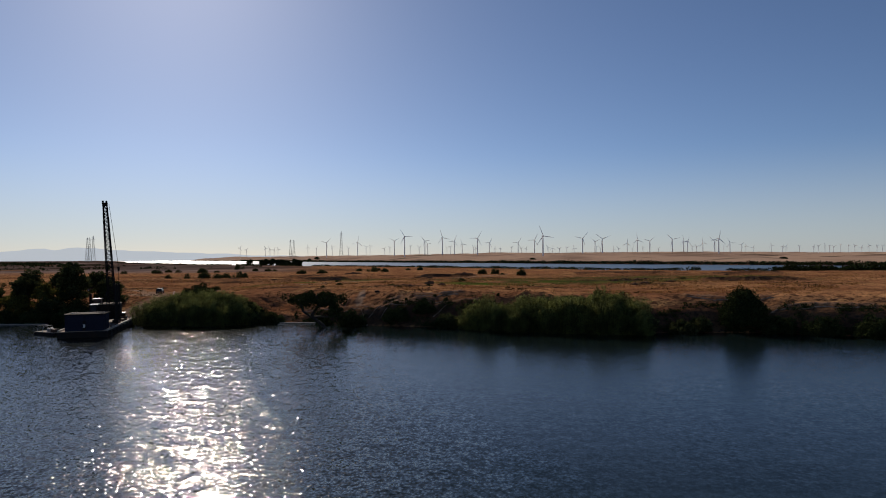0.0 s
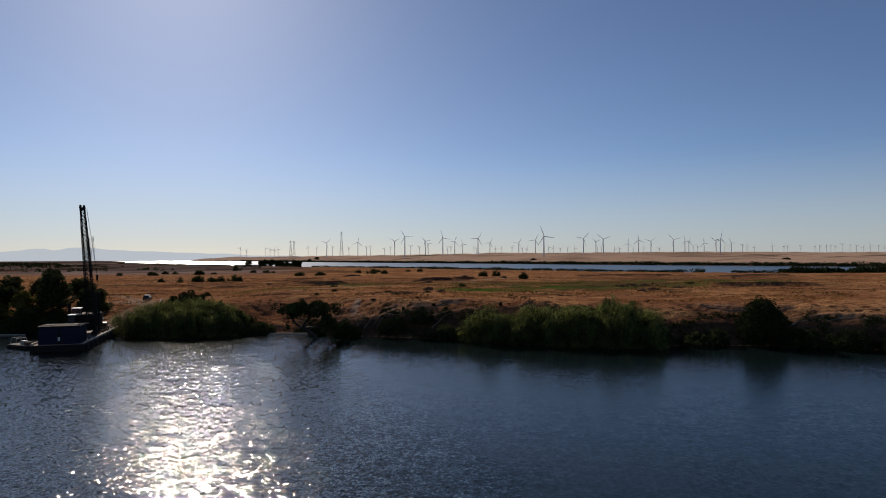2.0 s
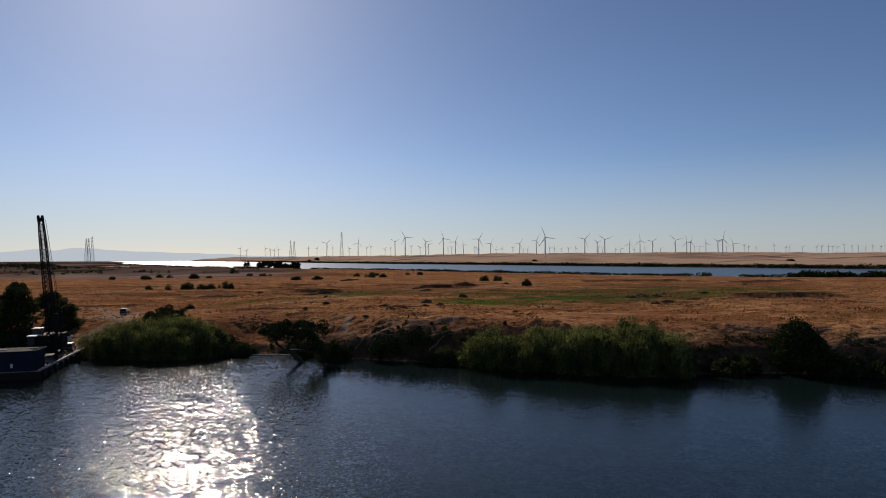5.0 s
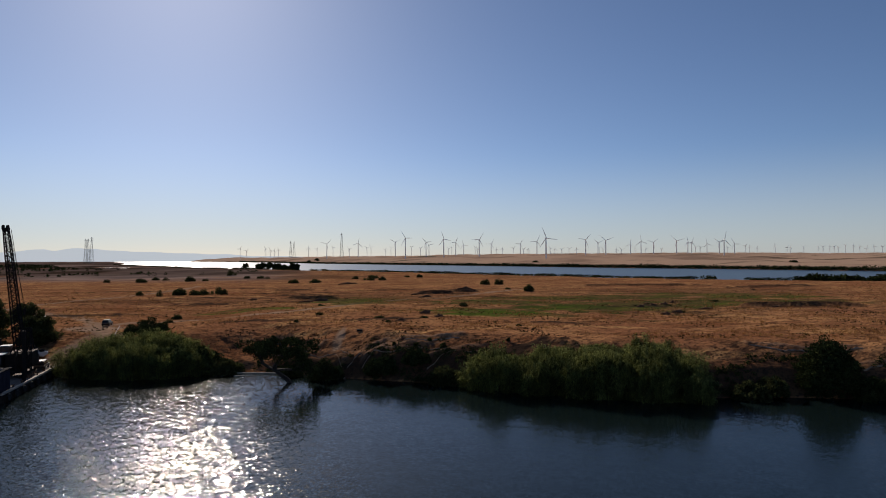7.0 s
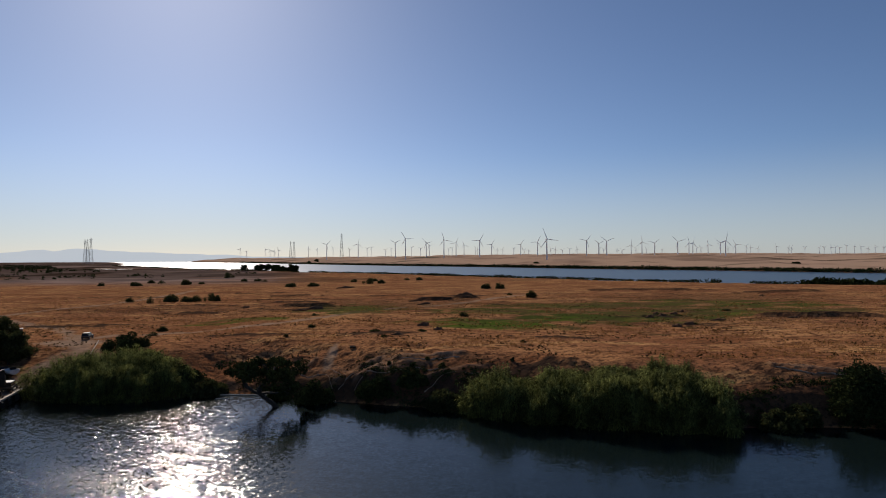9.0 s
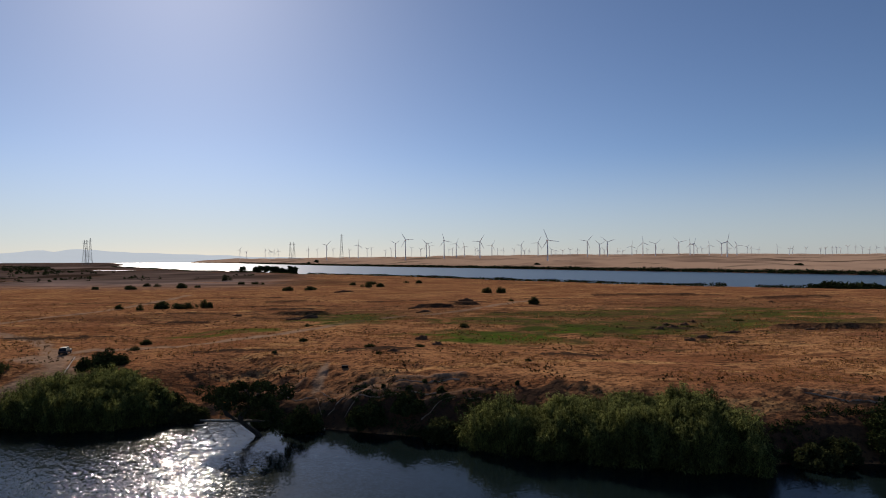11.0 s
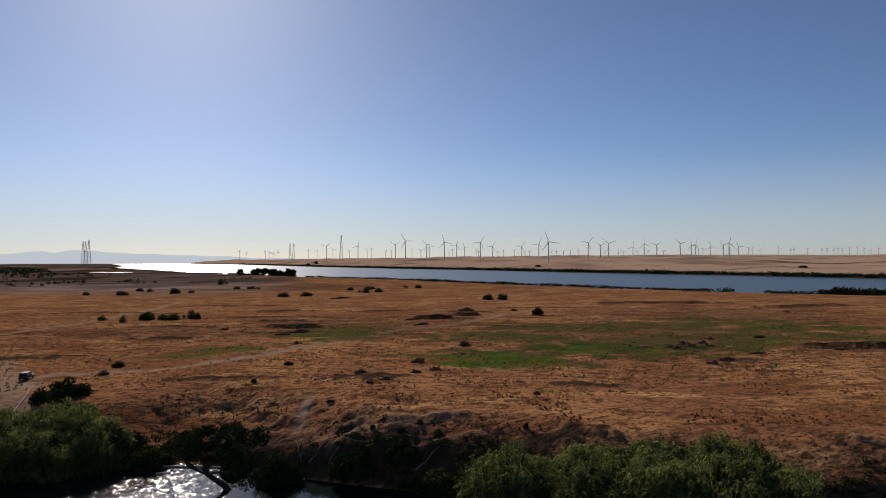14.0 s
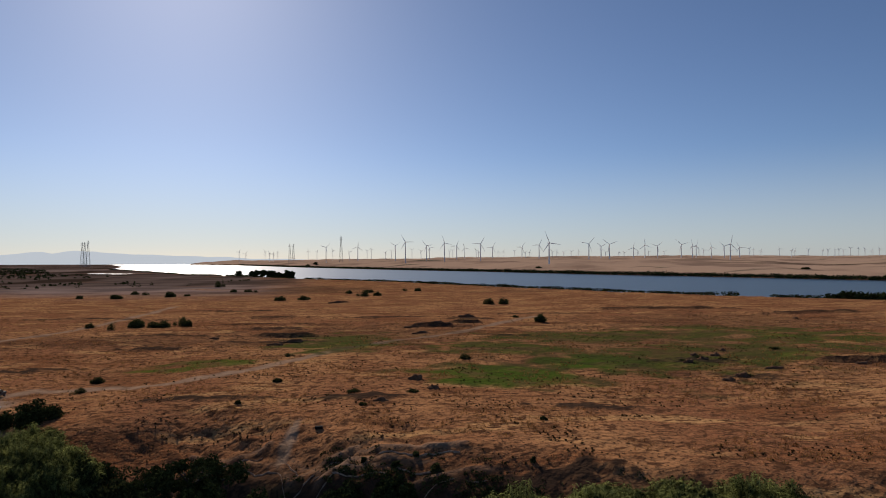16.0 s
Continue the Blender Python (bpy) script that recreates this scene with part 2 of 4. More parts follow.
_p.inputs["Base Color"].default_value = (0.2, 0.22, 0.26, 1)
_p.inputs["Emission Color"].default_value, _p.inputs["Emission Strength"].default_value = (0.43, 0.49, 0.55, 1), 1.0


# ------------------------------------------------------------ building helpers
def link_mesh(name, me, mat, parent=None, label="", at=None):
    ob = new(name, me)
    if mat and not me.materials:
        me.materials.append(mat)
    if at is not None:
        ob.matrix_basis = at
    if parent:
        ob.parent = parent
    return tagged(ob, label)


def part(name, bm, mat, parent=None, label="", at=None):
    me = bpy.data.meshes.new(name)
    bm.to_mesh(me)
    bm.free()
    return link_mesh(name, me, mat, parent, label, at)


def quads(name, v):
    """A mesh of loose strips: v is (strips, rows, 2, 3)."""
    v = np.asarray(v, np.float32)
    k, r = v.shape[:2]
    me = bpy.data.meshes.new(name)
    me.vertices.add(k * r * 2)
    me.vertices.foreach_set("co", v.ravel())
    base = (np.arange(k) * r * 2)[:, None, None] + (np.arange(r - 1) * 2)[None, :, None] + np.array([0, 1, 3, 2])
    me.loops.add(base.size)
    me.loops.foreach_set("vertex_index", base.ravel().astype(np.int32))
    me.polygons.add(base.size // 4)
    me.polygons.foreach_set("loop_start", np.arange(0, base.size, 4, dtype=np.int32))
    me.update(calc_edges=True)
    return me


def box(bm, x0, y0, z0, x1, y1, z1, bevel=0.0):
    r = bmesh.ops.create_cube(bm, size=1, matrix=Matrix.Translation(((x0 + x1) / 2, (y0 + y1) / 2, (z0 + z1) / 2)) @ Matrix.Diagonal((x1 - x0, y1 - y0, z1 - z0, 1)))
    if bevel:
        es = list({e for v in r["verts"] for e in v.link_edges})
        bmesh.ops.bevel(bm, geom=es, offset=bevel, segments=2, affect="EDGES")
    return bm


def rod(bm, a, b, r0, r1=None, sides=6):
    """A tapered rod from a to b."""
    a, b = Vector(a), Vector(b)
    d = b - a
    m = Matrix.Translation((a + b) / 2) @ d.to_track_quat("Z", "Y").to_matrix().to_4x4()
    bmesh.ops.create_cone(bm, cap_ends=True, segments=sides, radius1=r0, radius2=r0 if r1 is None else r1, depth=d.length, matrix=m)
    return bm


def empty(name, m, label, category, group="", kind=""):
    ob = new(name)
    ob.matrix_basis = m
    return tagged(ob, label, category, group, kind)


def fbm(x, y, scale, octaves=3, seed=0.0):
    return noise.fractal(Vector((x / scale + seed, y / scale - seed, seed * 0.37)), 0.9, 2.0, octaves)


def steps(v, lo, hi):
    k = np.clip((np.asarray(v, float) - lo) / (hi - lo), 0, 1)
    return k * k * (3 - 2 * k)


# ------------------------------------------------------------ lie of the land
NEAR_X = [-400, -200, -110, -92, -80, -70, -62, -52, -44, -38, -30, -20, -10, 0, 10, 22, 40, 52, 62, 76, 120, 200, 400]
NEAR_Y = [190, 168, 150, 150, 147, 145, 140, 138, 139, 142, 141.5, 137, 133.5, 130.5, 126, 122, 119, 119, 117, 111, 98, 84, 60]
FAR_X = [-3400, -2300, -1500, -1058, -760, -492, -329, -176, -59, 37, 126, 204, 268, 420, 900]
FAR_Y = [5200, 4400, 3000, 2060, 1644, 1268, 1125, 935, 836, 702, 597, 507, 452, 350, 60]
OPP_X = [-1900, -1700, -1087, -436, -130, 78, 258, 413, 510, 760, 1500]
OPP_Y = [5600, 4236, 3367, 2208, 1732, 1454, 1164, 966, 823, 560, -200]


def land(x, y, rough=True):
    """Height of the ground over the river's level."""
    d = y - np.interp(x, NEAR_X, NEAR_Y)
    e = np.interp(x, FAR_X, FAR_Y) - y
    o = y - np.interp(x, OPP_X, OPP_Y)
    if y < 30:
        return -3.0 + 6.0 * float(steps(-70 - y, 0, 30))
    if o > -5:
        h = 2.0 * float(steps(o, 0, 15)) - 3 * float(steps(-o, 0, 5))
        if o > 0:
            h += (17 + 5 * fbm(x, y, 500, 3, 4)) * (1 - math.exp(-max(0, o - 15) / 230)) + 0.0045 * max(0, o - 600) + float(steps(o, 30, 300)) * 6 * fbm(x, y, 210, 3, 9)
            h -= 11 * float(steps(x / max(y, 1), 0.28, 0.62)) * float(steps(o, 60, 500))
        return h
    top = float(np.interp(y, [140, 230, 300, 440, 600, 1200], [6.6, 6.1, 5.2, 3.0, 2.3, 2.0]))
    top -= 1.6 * float(steps(-x, 45, 75)) * float(steps(260 - y, 0, 60))
    if rough:
        top += 0.7 * fbm(x, y, 60, 3, 2) + 0.22 * fbm(x, y, 9, 3, 5) * float(steps(500 - y, 0, 200))
    if x > -54:
        scarp = float(np.interp(x, [-40, -20, -12], [1.3, 2.0, 3.7])) + 0.6 * fbm(x, 0, 18, 2, 7)
        wide = float(np.interp(x, [-40, -20, -10], [25, 22, 15]))
        h = scarp * float(steps(d, -0.5, 4.0)) + (top - scarp) * float(steps(d, 1, wide + 3 * fbm(x, 3, 16, 2, 19)))
        if rough and 0 < d < 24:
            k = math.sin(math.pi * min(1, max(0, (d + 1) / 25))) ** 0.8
            fold = abs(fbm(x + 0.7 * y, 0.5 * y - 0.2 * x, 6.5, 3, 3))
            k *= 1 - 0.65 * float(steps(x, -4, 8))
            h += k * (0.65 * (min(1, fold * 2.4) - 0.6) + 0.22 * fbm(x, y, 2.4, 3, 6))
            h = max(h, 0.1)
        h += (top * float(steps(d, -2, 20)) - h) * float(steps(-x, 36, 54))
    else:
        h = top * float(steps(d, -2, 20))
    if d < 0:
        h = max(-3.0, d * 0.35)
    if e < 25:
        h = h * float(steps(e, 0, 12)) - 3 * float(steps(-e, 0, 8))
    # long pond off the far river
    q = ((x + 720) / 110) ** 2 + ((y - 1430 + 0.6 * (x + 720)) / 55) ** 2
    return min(h, -1.0) if q < 1 else h


def near_line(x, y, line):
    best = 1e9
    for (ax, ay), (bx, by) in zip(line, line[1:]):
        dx, dy = bx - ax, by - ay
        k = max(0, min(1, ((x - ax) * dx + (y - ay) * dy) / (dx * dx + dy * dy)))
        best = min(best, math.hypot(x - ax - k * dx, y - ay - k * dy))
    return best


TRACKS = [
    [(-140, 215), (-129, 245), (-126, 275), (-128, 300), (-150, 420)],
    [(-64, 150), (-70, 160), (-80, 176), (-76, 183), (-50, 182), (-39, 197), (-26, 226), (-10, 250), (7, 271), (40, 330)],
    [(-80, 176), (-100, 200), (-135, 225)],
    ]
BARE = [(-70, 152, 8, 10), (-79, 171, 7, 5), (-19.5, 147, 1.0, 6)]
GREEN = [(15, 190, 17, 15), (33, 204, 14, 12)]
OLIVE = [(52, 208, 26, 24), (92, 255, 36, 30), (50, 258, 34, 16), (-28, 245, 19, 22), (18, 228, 18, 14), (78, 225, 20, 20), (-55, 205, 14, 7), (110, 222, 18, 8)]
RIDGES = [[(-19.5, 150), (-18.6, 145), (-15.5, 141)], [(-9, 142.5), (-2, 141.5), (4, 140.8)], [(-14, 139.8), (-8, 139.2), (-4.5, 138)], [(-9.4, 143.3), (-13, 141.5), (-16.5, 139)], [(-2.2, 134.7), (3.2, 136.2), (7.4, 135.8)], [(-13.5, 137.5), (-9.5, 141), (0.4, 138)], [(-24, 146), (-19, 143), (-17, 139)], [(50, 131), (58, 128), (66, 127)], [(62, 122), (70, 121), (80, 118)], [(-33, 150), (-27, 147.5), (-22, 149)]]
PEAT = [(60, 235, 60, 45), (-25, 262, 40, 35), (110, 300, 50, 40), (-90, 250, 40, 14)]
SCARPS = [(112, 374, 40, 1.7), (166, 343, 30, 1.6), (100, 203, 18, 0.9), (-47, 262, 9, 1.2), (-2, 288, 8, 1.1), (10, 300, 6, 1.2), (-70, 330, 14, 1.2)]
DARK = [(24, 161, 9, 2.0), (-12, 168, 9, 2.2), (-40, 168, 12, 1.6), (-75, 235, 14, 2), (20, 260, 9, 1.6), (-85, 262, 18, 2.2), (-20, 330, 22, 3), (-150, 330, 30, 3), (45, 350, 20, 3), (-48, 247, 12, 2.6), (-55, 284, 10, 3.5), (-2, 288, 12, 2.4), (12, 318, 9, 4), (60, 205, 9, 3), (60, 187, 6, 3), (12, 133.5, 8, 2.0), (-98, 384, 26, 3), (-62, 300, 16, 2), (-100, 204, 16, 2.2), (-86, 207, 10, 1.2)]


def blot(x, y, spots, wob):
    best = 0.0
    for cx, cy, rx, ry in spots:
        q = math.hypot((x - cx) / rx, (y - cy) / ry)
        if q < 1.7:
            best = max(best, float(steps(1.25 + wob - q, 0, 0.5)))
    return best


def make_ground():
    mid = np.linspace(-1.0, 1.0, 420)
    us = np.concatenate([[-45, -22, -10, -5, -2.6, -1.8, -1.35, -1.1], mid, [1.1, 1.35, 1.8, 2.6, 5, 10, 22, 45]])
    ys = np.concatenate([[-4900, -1500, -500, -200, -130, -100, -85, -70, -40, 0, 40, 65], np.arange(80, 112, 4.0), np.arange(112, 160, 0.55), np.arange(160, 300, 0.95), np.arange(300, 480, 2.2), 480 * (5000 / 480) ** np.linspace(0, 1, 150)])
    nx, ny = len(us), len(ys)
    X = np.clip(us[None, :] * (np.maximum(np.abs(ys), 110) - 25)[:, None], -6000 + np.arange(nx), 6000 + np.arange(nx) - nx)
    Y = np.repeat(ys[:, None], nx, 1)
    n = nx * ny
    co, masks = np.zeros((n, 3), np.float32), {k: np.zeros(n, np.float32) for k in ("green", "dirt", "dark", "hills", "marsh")}
    i = 0
    for x, y in zip(X.ravel().tolist(), Y.ravel().tolist()):
        h, crest = land(x, y), 0.0
        if h > 0 and y > 80:
            if y < 480 and abs(x) < 330:
                w = 0.5 * fbm(x, y, 7, 3, 11)
                edge = w + 0.35 * fbm(x, y, 20, 3, 14)
                masks["green"][i] = max(0.95 * blot(x, y, GREEN, edge), 0.82 * blot(x, y, OLIVE, edge) * float(steps(fbm(x, 1.6 * y, 12, 3, 22), -0.7, 0.0)))
                t = min(near_line(x, y, line) for line in TRACKS)
                masks["dirt"][i] = max(blot(x, y, BARE, w), 0.9 * float(steps(2.6 + 3 * w - t, 0, 1.6)))
                # dark ground patches and the shade of small rises, both set as colour
                k = blot(x, y, DARK, w - 0.1 + 1.1 * fbm(x, 1.5 * y, 2.6, 3, 17))
                h += 0.35 * k * (0.6 + w)
                masks["dark"][i] = 0.92 * k
                masks["dark"][i] = max(masks["dark"][i], 0.38 * blot(x, y, PEAT, 2 * w))
                k = blot(x, y, SCARPS, w)
                h += 1.2 * k
                # the scarp's shaded side is painted dark
                masks["dark"][i] = max(masks["dark"][i], 0.95 * k)
                if y < 155:
                    r = math.exp(-(min(near_line(x, y, line) for line in RIDGES) / 0.5) ** 2) * min(1, max(0.2, 0.8 + 1.2 * w))
                    h += 0.42 * r
                    crest = r
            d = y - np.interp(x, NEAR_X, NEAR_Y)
            # bank face darkened: its shade is in the colour, with dark soil and brush
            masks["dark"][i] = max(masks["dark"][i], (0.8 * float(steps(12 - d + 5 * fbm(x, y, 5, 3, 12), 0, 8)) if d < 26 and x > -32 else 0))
            # sunlit crests painted in: less dark, more pale dirt
            if crest > 0.3:
                masks["dark"][i] *= 1 - crest
                masks["dirt"][i] = max(masks["dirt"][i], 0.8 * crest)
            o = y - np.interp(x, OPP_X, OPP_Y)
            masks["hills"][i] = float(steps(o, 0, 30))
            if 0 < o < 70:
                masks["dark"][i] = 0.9 * float(steps(55 + 15 * fbm(x, y, 40, 2, 20) - o, 0, 12))
            if y > 560 and o < 0:
                masks["dark"][i] = 0.45 * float(steps(fbm(x, y * 0.5, 120, 3, 8), -0.1, 0.4)) + 0.62 * float(steps(-x, 130, 330)) * float(steps(y, 640, 800)) * float(steps(fbm(x, y * 0.4, 200, 3, 15), -0.75, -0.1))
            if o < 0 and y > 430:
                masks["marsh"][i] = 0.9 * float(steps(y, 450, 650)) * float(steps(-x / y, 0.16, 0.32)) * float(steps(fbm(0.5 * x, y, 60, 3, 23), -0.9, -0.2))
            if o > 70:
                masks["dark"][i] = 0.7 * blot(x, y, [(1000, 1560, 260, 60), (700, 1500, 90, 40), (330, 1700, 120, 60)], 0.4 * fbm(x, y, 150, 3, 16))
        co[i] = (x, y, h)
        i += 1
    idx = np.arange(n).reshape(ny, nx)
    f = np.stack([idx[:-1, :-1], idx[:-1, 1:], idx[1:, 1:], idx[1:, :-1]], -1).reshape(-1, 4).astype(np.int32)
    me = bpy.data.meshes.new("ground")
    me.vertices.add(n)
    me.vertices.foreach_set("co", co.ravel())
    me.loops.add(f.size)
    me.loops.foreach_set("vertex_index", f.ravel())
    me.polygons.add(len(f))
    me.polygons.foreach_set("loop_start", np.arange(0, f.size, 4, dtype=np.int32))
    me.polygons.foreach_set("use_smooth", np.ones(len(f), bool))
    me.update(calc_edges=True)
    for k, v in masks.items():
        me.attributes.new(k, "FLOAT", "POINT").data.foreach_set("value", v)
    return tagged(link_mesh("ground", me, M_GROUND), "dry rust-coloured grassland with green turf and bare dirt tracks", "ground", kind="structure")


make_ground()


def make_water():
    """One sheet at the river's level, with wind waves in the reach that the camera crosses."""
    out = [5200, 3000, 1500, 700, 350, 200, 130, 100]
    xs = np.concatenate([[-v for v in out], np.arange(-82, 82.1, 0.5), out[::-1]])
    ys = np.concatenate([[-5200, -2500, -900, -300, -100, 0, 15], np.arange(24, 147.1, 0.45), [160, 220, 350, 600, 1000, 1800, 3200, 5200]])
    X, Y = np.meshgrid(xs, ys)
    Z = np.zeros_like(X)
    rng = np.random.default_rng(12)
    for i in range(34):
        wave = 1.0 * 3.0 ** rng.uniform(0, 1)
        a = rng.normal(-1.6, 0.8)
        k = 2 * np.pi / wave
        Z += 0.006 / k * np.sin(k * (X * np.cos(a) + Y * np.sin(a)) + rng.uniform(0, 6.28) + 0.8 * np.sin(0.06 * X + 0.05 * Y * rng.uniform(-1, 1)))
    shore = np.interp(X, NEAR_X, NEAR_Y)
    inside = steps(82 - np.abs(X), 0, 8) * steps(Y, 24, 32) * steps(150 - Y, 0, 4)
    Z *= inside * (0.6 + 0.4 * steps(shore - Y, 2, 40)) * (0.75 + 0.35 * np.sin(0.045 * X + 0.03 * Y) * np.sin(0.05 * Y - 0.02 * X)) * (1 - 0.75 * steps(X + 0.35 * Y, 9, 26))
    idx = np.arange(X.size).reshape(X.shape)
    f = np.stack([idx[:-1, :-1], idx[:-1, 1:], idx[1:, 1:], idx[1:, :-1]], -1).reshape(-1, 4).astype(np.int32)
    me = bpy.data.meshes.new("water")
    me.vertices.add(X.size)
    me.vertices.foreach_set("co", np.stack([X, Y, Z], -1).astype(np.float32).ravel())
    me.loops.add(f.size)
    me.loops.foreach_set("vertex_index", f.ravel())
    me.polygons.add(len(f))
    me.polygons.foreach_set("loop_start", np.arange(0, f.size, 4, dtype=np.int32))
    me.polygons.foreach_set("use_smooth", np.ones(len(f), bool))
    me.update(calc_edges=True)
    return tagged(link_mesh("water", me, M_WATER), "dark blue rippled river water glinting in low sun", "water", kind="structure")


make_water()

# distant range, glowing evenly in place of haze
RANGE = [(-1.3, 90), (-0.95, 60), (-0.70, 62), (-0.67, 70), (-0.655, 82), (-0.63, 84), (-0.615, 70), (-0.593, 88), (-0.575, 92), (-0.548, 80), (-0.526, 72), (-0.477, 60), (-0.432, 50), (-0.388, 43), (-0.343, 36), (-0.3, 22), (-0.2, 12), (0.1, 8)]
us = np.linspace(-1.25, 0.1, 260)
hs = np.interp(us, [a for a, _ in RANGE], [b for _, b in RANGE]) + [5.0 * noise.fractal(Vector((u * 34, 0, 0)), 1, 2, 4) for u in us]
strip = [[(u * 4880, 4880, -5), (u * 4880, 4880, 14.5 + h)] for u, h in zip(us, hs)]
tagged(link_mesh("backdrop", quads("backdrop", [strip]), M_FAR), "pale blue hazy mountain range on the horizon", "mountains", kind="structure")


# ------------------------------------------------------------ plants
def blades(rng, base, length, width, lean, droop, rows=3):
    """Long tapering leaves from base points (k, 3): leaning outward and drooping at the tip."""
    k = len(base)
    a = rng.uniform(0, 2 * np.pi, k)
    out = np.stack([np.cos(a), np.sin(a), np.zeros(k)], -1)
    side = np.stack([-np.sin(a), np.cos(a), np.zeros(k)], -1)
    L, ln = (length * rng.uniform(0.7, 1.25, k))[:, None], (lean * rng.uniform(0.5, 1.4, k))[:, None]
    v = np.zeros((k, rows, 2, 3))
    for r in range(rows):
        s = r / (rows - 1)
        c = base + out * L * ln * s + np.array([0, 0, 1]) * L * (s * np.sqrt(np.maximum(0.05, 1 - ln**2)) - droop * s * s)
        w = width * (1 - 0.85 * s**1.5) * (0.6 if r == 0 else 1)
        v[:, r, 0], v[:, r, 1] = c - side * w / 2, c + side * w / 2
    return v


def thicket(name, label, clumps, per, seed, leaf=1.0):
    """A reed bed made of rounded clumps (x, y, radius, top): leaning stalks with arching leaves, thickest at the crown."""
    rng = np.random.default_rng(seed)
    rows = []
    for cx, cy, r, top in clumps:
        k = int(per * r * r)
        a, q = rng.uniform(0, 2 * np.pi, k), np.sqrt(rng.uniform(0, 1, k)) * 1.02
        rows.append(np.stack([cx + np.cos(a) * q * r, cy + np.sin(a) * q * r, q, np.full(k, top), np.cos(a) * q, np.sin(a) * q], -1))
    rows = np.concatenate(rows)
    xs, ys, q, tops = rows[:, 0], rows[:, 1], rows[:, 2], rows[:, 3]
    k = len(xs)
    zb = np.array([max(-0.2, land(x, y, False)) for x, y in zip(xs, ys)])
    bumps = np.array([1.7 * fbm(x, y, 3.2, 2, 1) + 1.3 * fbm(x, y, 1.3, 2, 2) for x, y in zip(xs, ys)])
    zt = tops * 0.9 * (0.22 + 0.78 * np.sqrt(np.clip(1 - q**2.4, 0, 1))) + bumps
    hgt = np.maximum(1.0, zt - zb) * rng.uniform(0.88, 1.04, k)
    tilt = rng.normal(0, 0.10, (k, 2)) + 0.24 * rows[:, 4:6] * q[:, None]
    foot, vs = np.stack([xs, ys, zb], -1), []
    tip = foot + np.concatenate([tilt * hgt[:, None], hgt[:, None]], 1)
    side = np.tile(np.array([0.015, 0, 0]), (k, 1))
    mid = (foot + tip) / 2
    vs.append(np.stack([np.stack([p - side, p + side], 1) for p in (foot, mid, tip)], 1))
    for j in range(24):
        s = 1 - 0.96 * rng.uniform(0, 1, k) ** 1.7
        p = foot + (tip - foot) * s[:, None] + rng.normal(0, 0.13, (k, 3))
        vs.append(blades(rng, p, 0.52 * leaf, 0.15 * leaf, 0.95, 0.5 + 0.5 * rng.uniform(0, 1, (k, 1))))
    me = quads(name, np.concatenate(vs))
    return tagged(link_mesh(name, me, M_REED), label, "reeds", kind="stuff")


def leaf_cloud(rng, centres, radii, per, size):
    """Small leaf sprays scattered through clumps: strips of two quads."""
    k = np.repeat(np.arange(len(centres)), per)
    d = rng.normal(size=(len(k), 3))
    d /= np.linalg.norm(d, axis=1, keepdims=True)
    p = np.asarray(centres)[k] + d * (np.asarray(radii)[k] * rng.uniform(0.35, 1.05, len(k)) ** 0.6)[:, None] * np.array([1, 1, 0.75])
    a = rng.normal(size=(len(k), 3)) + 0.7 * d
    a /= np.linalg.norm(a, axis=1, keepdims=True)
    b = np.cross(a, rng.normal(size=(len(k), 3)))
    b /= np.linalg.norm(b, axis=1, keepdims=True)
    s = (size * rng.uniform(0.6, 1.4, len(k)))[:, None]
    bend = np.cross(a, b) * s * 0.2
    rows = [p - a * s / 2, p + bend, p + a * s / 2 + bend]
    wid = [0.12, 0.30, 0.05]
    return np.stack([np.stack([c - b * s * w, c + b * s * w], 1) for c, w in zip(rows, wid)], 1)


def grow(bm, rng, a, way, length, r, depth, tips, spread=0.6, up=0.25):
    """A crooked limb that splits into thinner ones; the ends go into tips."""
    p = Vector(a)
    d = Vector(way).normalized()
    for s in range(3):
        q = p + d * length / 3
        rod(bm, p, q, r * (1 - 0.12 * s), r * (1 - 0.12 * (s + 1)), 6)
        p = q
        d = (d + Vector(rng.normal(0, 0.17, 3)) + Vector((0, 0, 0.05))).normalized()
    if depth == 0:
        tips.append(p)
        return
    if depth < 2:
        tips.append(p)
    for _ in range(3 if depth > 1 else 2):
        grow(bm, rng, p, d + Vector(rng.normal(0, spread, 3)) + Vector((0, 0, up)), length * rng.uniform(0.6, 0.85), r * 0.6, depth - 1, tips, spread, up)


